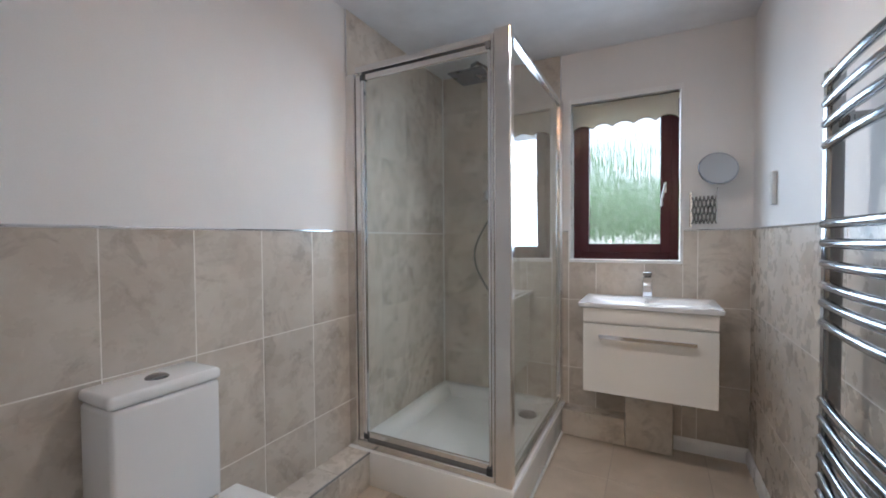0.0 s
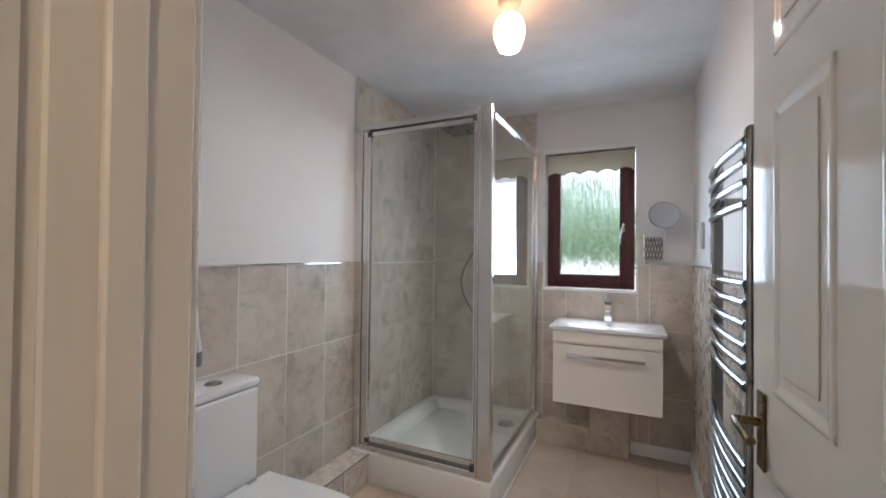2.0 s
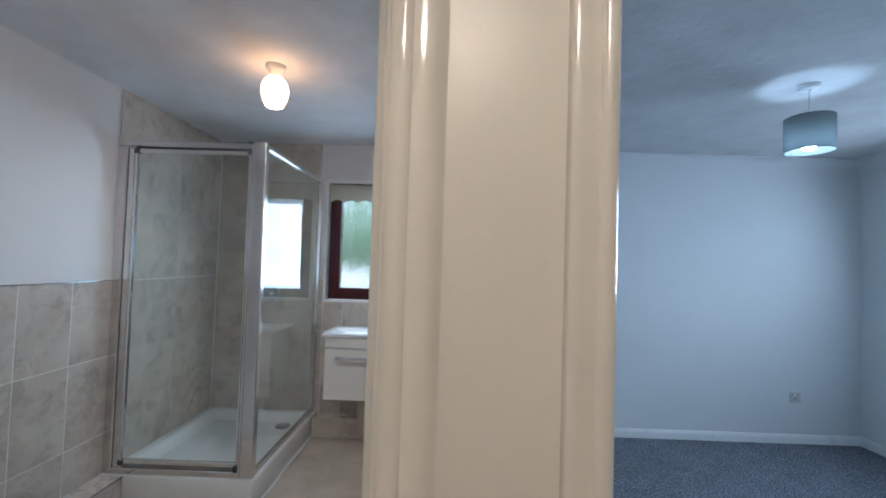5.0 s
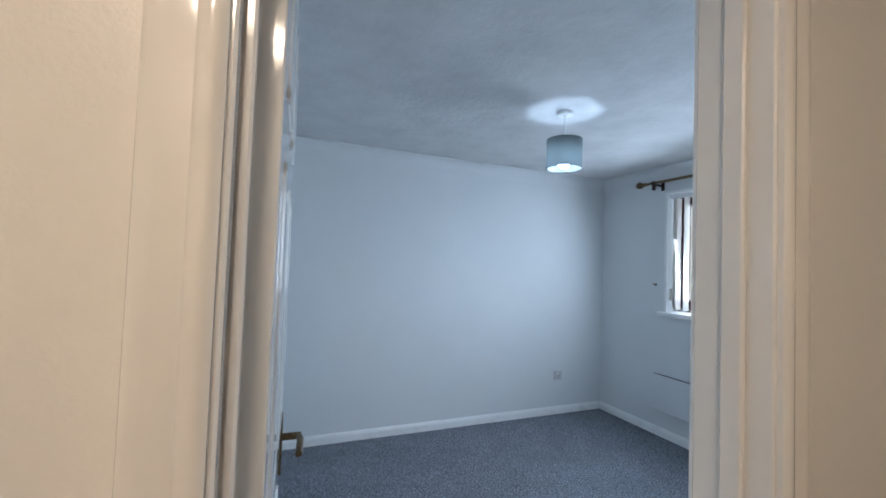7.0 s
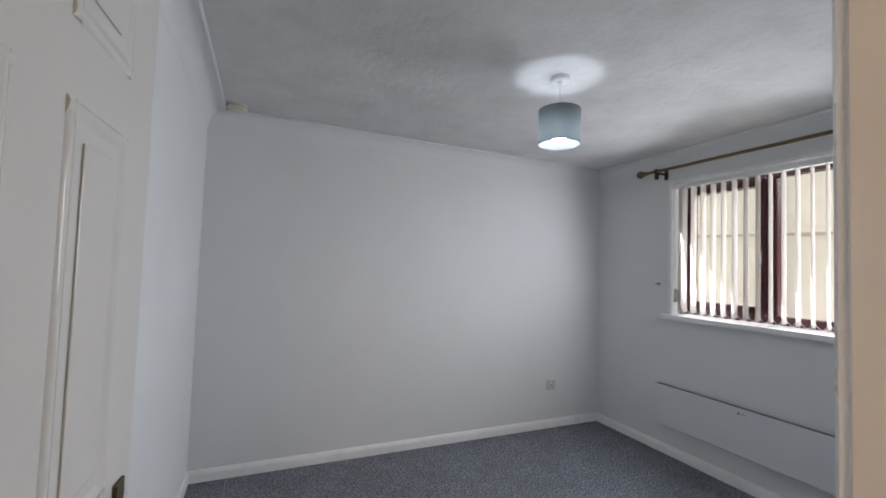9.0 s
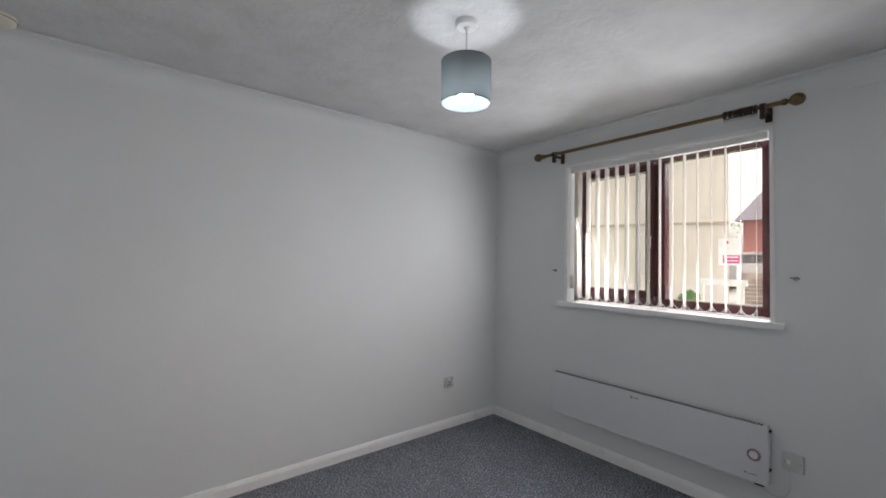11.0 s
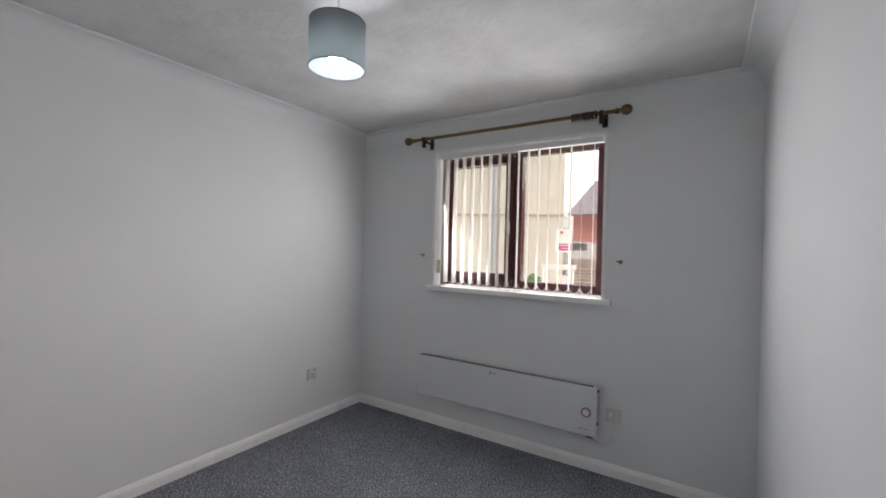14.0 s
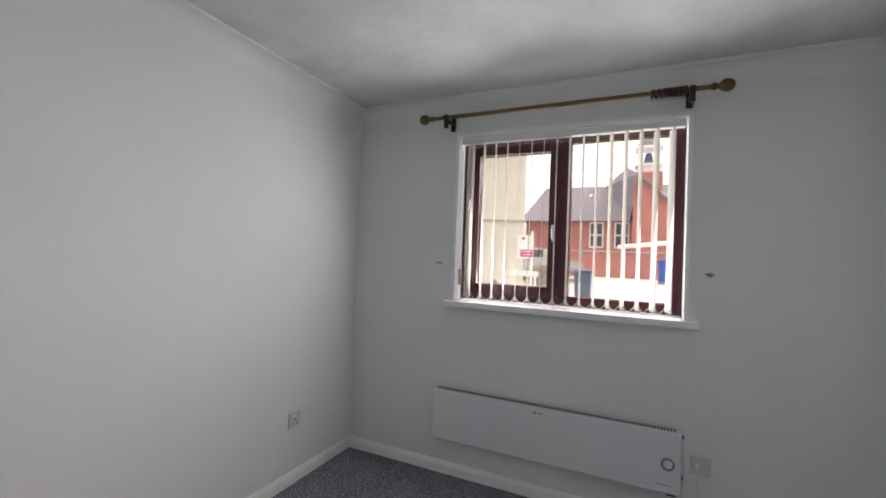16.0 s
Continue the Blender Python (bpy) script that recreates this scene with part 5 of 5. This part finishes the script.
def tree(name, label, at, height, spread, count, seed):
    rnd = random.Random(seed)
    t = thing(name, label, name, at)
    b = bmesh.new()
    tube(b, (0, 0, 0), (height * 0.03, 0, height * 0.5), min(0.16, height * 0.05), 10, min(0.09, height * 0.03))
    for k in range(9):
        a = rnd.uniform(0, 6.28)
        z = height * rnd.uniform(0.2, 0.5)
        tube(b, (0.05, 0, z), (spread * 0.7 * math.cos(a), spread * 0.7 * math.sin(a), z + height * rnd.uniform(0.1, 0.35)), min(0.05, height * 0.016), 6, min(0.015, height * 0.005))
    part("trunk", b, BARK, t)
    vs, fs = [], []
    for k in range(count):
        a, u = rnd.uniform(0, 6.28), rnd.random()
        z = height * (0.36 + 0.64 * u)
        r = spread * (math.sin(math.pi * min(1, 0.12 + 0.86 * u)) ** 0.6) * math.sqrt(rnd.random()) * (0.8 + 0.3 * math.sin(3 * a + 7 * u))
        c = Vector((r * math.cos(a), r * math.sin(a), z))
        s = rnd.uniform(0.09, 0.2)
        q = Euler((rnd.uniform(0, 6), rnd.uniform(0, 6), rnd.uniform(0, 6))).to_matrix()
        i = len(vs)
        vs += [c + q @ Vector(p) * s for p in ((-0.5, 0, 0), (0, -0.3, 0.08), (0.6, 0, 0), (0, 0.3, 0.08))]
        fs.append((i, i + 1, i + 2, i + 3))
    me = bpy.data.meshes.new("crown")
    me.from_pydata(vs, [], fs)
    me.materials.append(LEAF)
    o = new("crown", me)
    o.parent = t
    return t


tree("tree", "broad green leafy tree outside the bathroom window", (-1.0, 9.5, GZ), 3.3, 1.9, 2600, 3)
tree("tree", "rounded green leafy tree outside the bathroom window", (1.4, 11.5, GZ), 2.7, 1.5, 1600, 5)
tree("tree", "distant green tree beyond the brick house", (40, 14, GZ), 6.0, 3.5, 5000, 9)

tree("shrub", "small bright green shrub below the cream house", (15.8, 5.45, GZ), 0.58, 0.32, 260, 12)

# ---- tiles, last ----


def tile_mesh(w, h, t=0.008):
    """A tile with eased edges, lying in its own x and y, its face up."""
    e = 0.0012
    vs = [(0, 0, 0), (w, 0, 0), (w, h, 0), (0, h, 0), (0, 0, t - e), (w, 0, t - e), (w, h, t - e), (0, h, t - e), (e, e, t), (w - e, e, t), (w - e, h - e, t), (e, h - e, t)]
    fs = [(8, 9, 10, 11)] + [(i, (i + 1) % 4, 4 + (i + 1) % 4, 4 + i) for i in range(4)] + [(4 + i, 4 + (i + 1) % 4, 8 + (i + 1) % 4, 8 + i) for i in range(4)]
    me = bpy.data.meshes.new("tile")
    me.from_pydata(vs, [], fs)
    return me


TILE_MESHES = {}


def tile_field(parent, origin, u, v, us, vs, mat, gap=0.003):
    """Lays tiles between the joints us and vs on the plane of u and v."""
    o, u, v = Vector(origin), Vector(u), Vector(v)
    nrm = u.cross(v)
    rot = Matrix((u, v, nrm)).transposed().to_4x4()
    for a0, a1 in zip(us, us[1:]):
        for b0, b1 in zip(vs, vs[1:]):
            w, h = round(a1 - a0 - gap, 4), round(b1 - b0 - gap, 4)
            if w < 0.012 or h < 0.012:
                continue
            key = (w, h, mat.name)
            if key not in TILE_MESHES:
                TILE_MESHES[key] = tile_mesh(w, h)
                TILE_MESHES[key].materials.append(mat)
            ob = new("tile", TILE_MESHES[key])
            ob.matrix_world = Matrix.Translation(o + u * (a0 + gap / 2) + v * (b0 + gap / 2) + nrm * random.uniform(0, 0.0006)) @ rot
            ob.parent = parent


def runs(lo, hi, start, step):
    """Joints from lo to hi on a grid of step through start."""
    g = [start + step * i for i in range(-40, 40)]
    return [lo] + [x for x in g if lo + 0.015 < x < hi - 0.015] + [hi]


WEST, NORTH, EAST = bpy.data.objects["wall_bathroom_west"], bpy.data.objects["wall_bathroom_north"], bpy.data.objects["wall_between_rooms"]
TOP = 1.222
ZLOW = [0.0, 0.385, 0.807, TOP]
ZSH = [0.15, 0.385, 0.807, TOP, 1.640, 2.058, H]
YJ = runs(Y1, 1.796, 0.754, 0.2605)
# toilet wall: the face looks towards +x
tile_field(WEST, (LX, 0, 0), (0, 1, 0), (0, 0, 1), YJ, ZLOW, TILE)
tile_field(WEST, (LX, 0, 0), (0, 1, 0), (0, 0, 1), runs(1.796, FY, 1.796, 0.2605), ZSH, TILE)
# window wall: the face looks towards -y
tile_field(NORTH, (0, FY, 0), (1, 0, 0), (0, 0, 1), runs(LX + 0.008, 0.03, 0.03 - 0.2605, 0.2605), ZSH, TILE)
tile_field(NORTH, (0, FY, 0), (1, 0, 0), (0, 0, 1), [0.03, WX0 - 0.006], ZLOW, TILE)
tile_field(NORTH, (0, FY, 0), (1, 0, 0), (0, 0, 1), [WX0 - 0.006, 0.244, 0.5045, WX1 + 0.006], [0.0, 0.385, 0.807, WZ0 - 0.009], TILE)
tile_field(NORTH, (0, FY, 0), (1, 0, 0), (0, 0, 1), [WX1 + 0.006, 0.765, RX - 0.008], ZLOW, TILE)
# rail wall: the face looks towards -x
tile_field(EAST, (RX, 0, 0), (0, -1, 0), (0, 0, 1), [-y for y in reversed(runs(Y1, FY - 0.008, 1.62, 0.842))], ZLOW, TILE)
# floor
FT = bpy.data.objects["floor_bathroom"]
tile_field(FT, (0, 0, -0.008), (1, 0, 0), (0, 1, 0), runs(LX, RX, 0.358, 0.445), runs(Y1, FY, 2.32, 0.445), FLOOR_TILE, 0.0025)
tile_field(FT, (0, 0, -0.008), (1, 0, 0), (0, 1, 0), [D1A, D1B], [Y0 + 0.02, Y1], FLOOR_TILE, 0.004)
# boxing and ledge
tile_field(pb, (0, 2.709, 0), (1, 0, 0), (0, 0, 1), [0.061, 0.412], [0.0, 0.155], TILE)
tile_field(pb, (0, 2.709, 0), (1, 0, 0), (0, 0, 1), [0.414, 0.650], [0.0, 0.381], TILE)
tile_field(pb, (0, 0, 0.146), (1, 0, 0), (0, 1, 0), [0.061, 0.412], [2.703, FY - 0.009], TILE)
tile_field(pb, (0.642, 0, 0), (0, 1, 0), (0, 0, 1), [2.709, FY - 0.009], [0.0, 0.381], TILE)
tile_field(lb, (-0.660, 0, 0), (0, 1, 0), (0, 0, 1), YJ[:-1] + [1.751], [0.0, 0.157], TILE)
tile_field(lb, (0, 0, 0.158), (1, 0, 0), (0, 1, 0), [LX + 0.009, -0.652], YJ[:-1] + [1.751], TILE)
# metal edge trims
structure("trim_tile_west", boxes((LX, LX + 0.010, Y1, 1.780, TOP, TOP + 0.008), bevel=0.002), CHROME, "slim chrome trim along the tile top", "tile trim")
structure("trim_tile_north", boxes((WX1 + 0.006, RX - 0.010, FY - 0.010, FY, TOP, TOP + 0.008), (0.036, WX0 - 0.006, FY - 0.010, FY, TOP, TOP + 0.008), bevel=0.002), CHROME, "slim chrome trim along the tile top", "tile trim")
structure("trim_tile_east", boxes((RX - 0.010, RX, Y1, FY - 0.010, TOP, TOP + 0.008), bevel=0.002), CHROME, "slim chrome trim along the tile top", "tile trim")
structure("trim_shower_edge", boxes((LX, LX + 0.010, 1.772, 1.780, TOP + 0.008, H), (0.030, 0.038, FY - 0.010, FY, TOP, H), bevel=0.002), CHROME, "upright chrome tile edge trims by the shower", "tile trim")
structure("trim_shower_sealant", boxes((LX + 0.006, LX + 0.0135, FY - 0.0135, FY - 0.006, 0.165, H), (LX + 0.006, LX + 0.0098, 1.79, FY - 0.0135, TOP - 0.0035, TOP + 0.0015), bevel=0.0012), PLASTIC, "white sealant bead in the shower corner", "sealant")
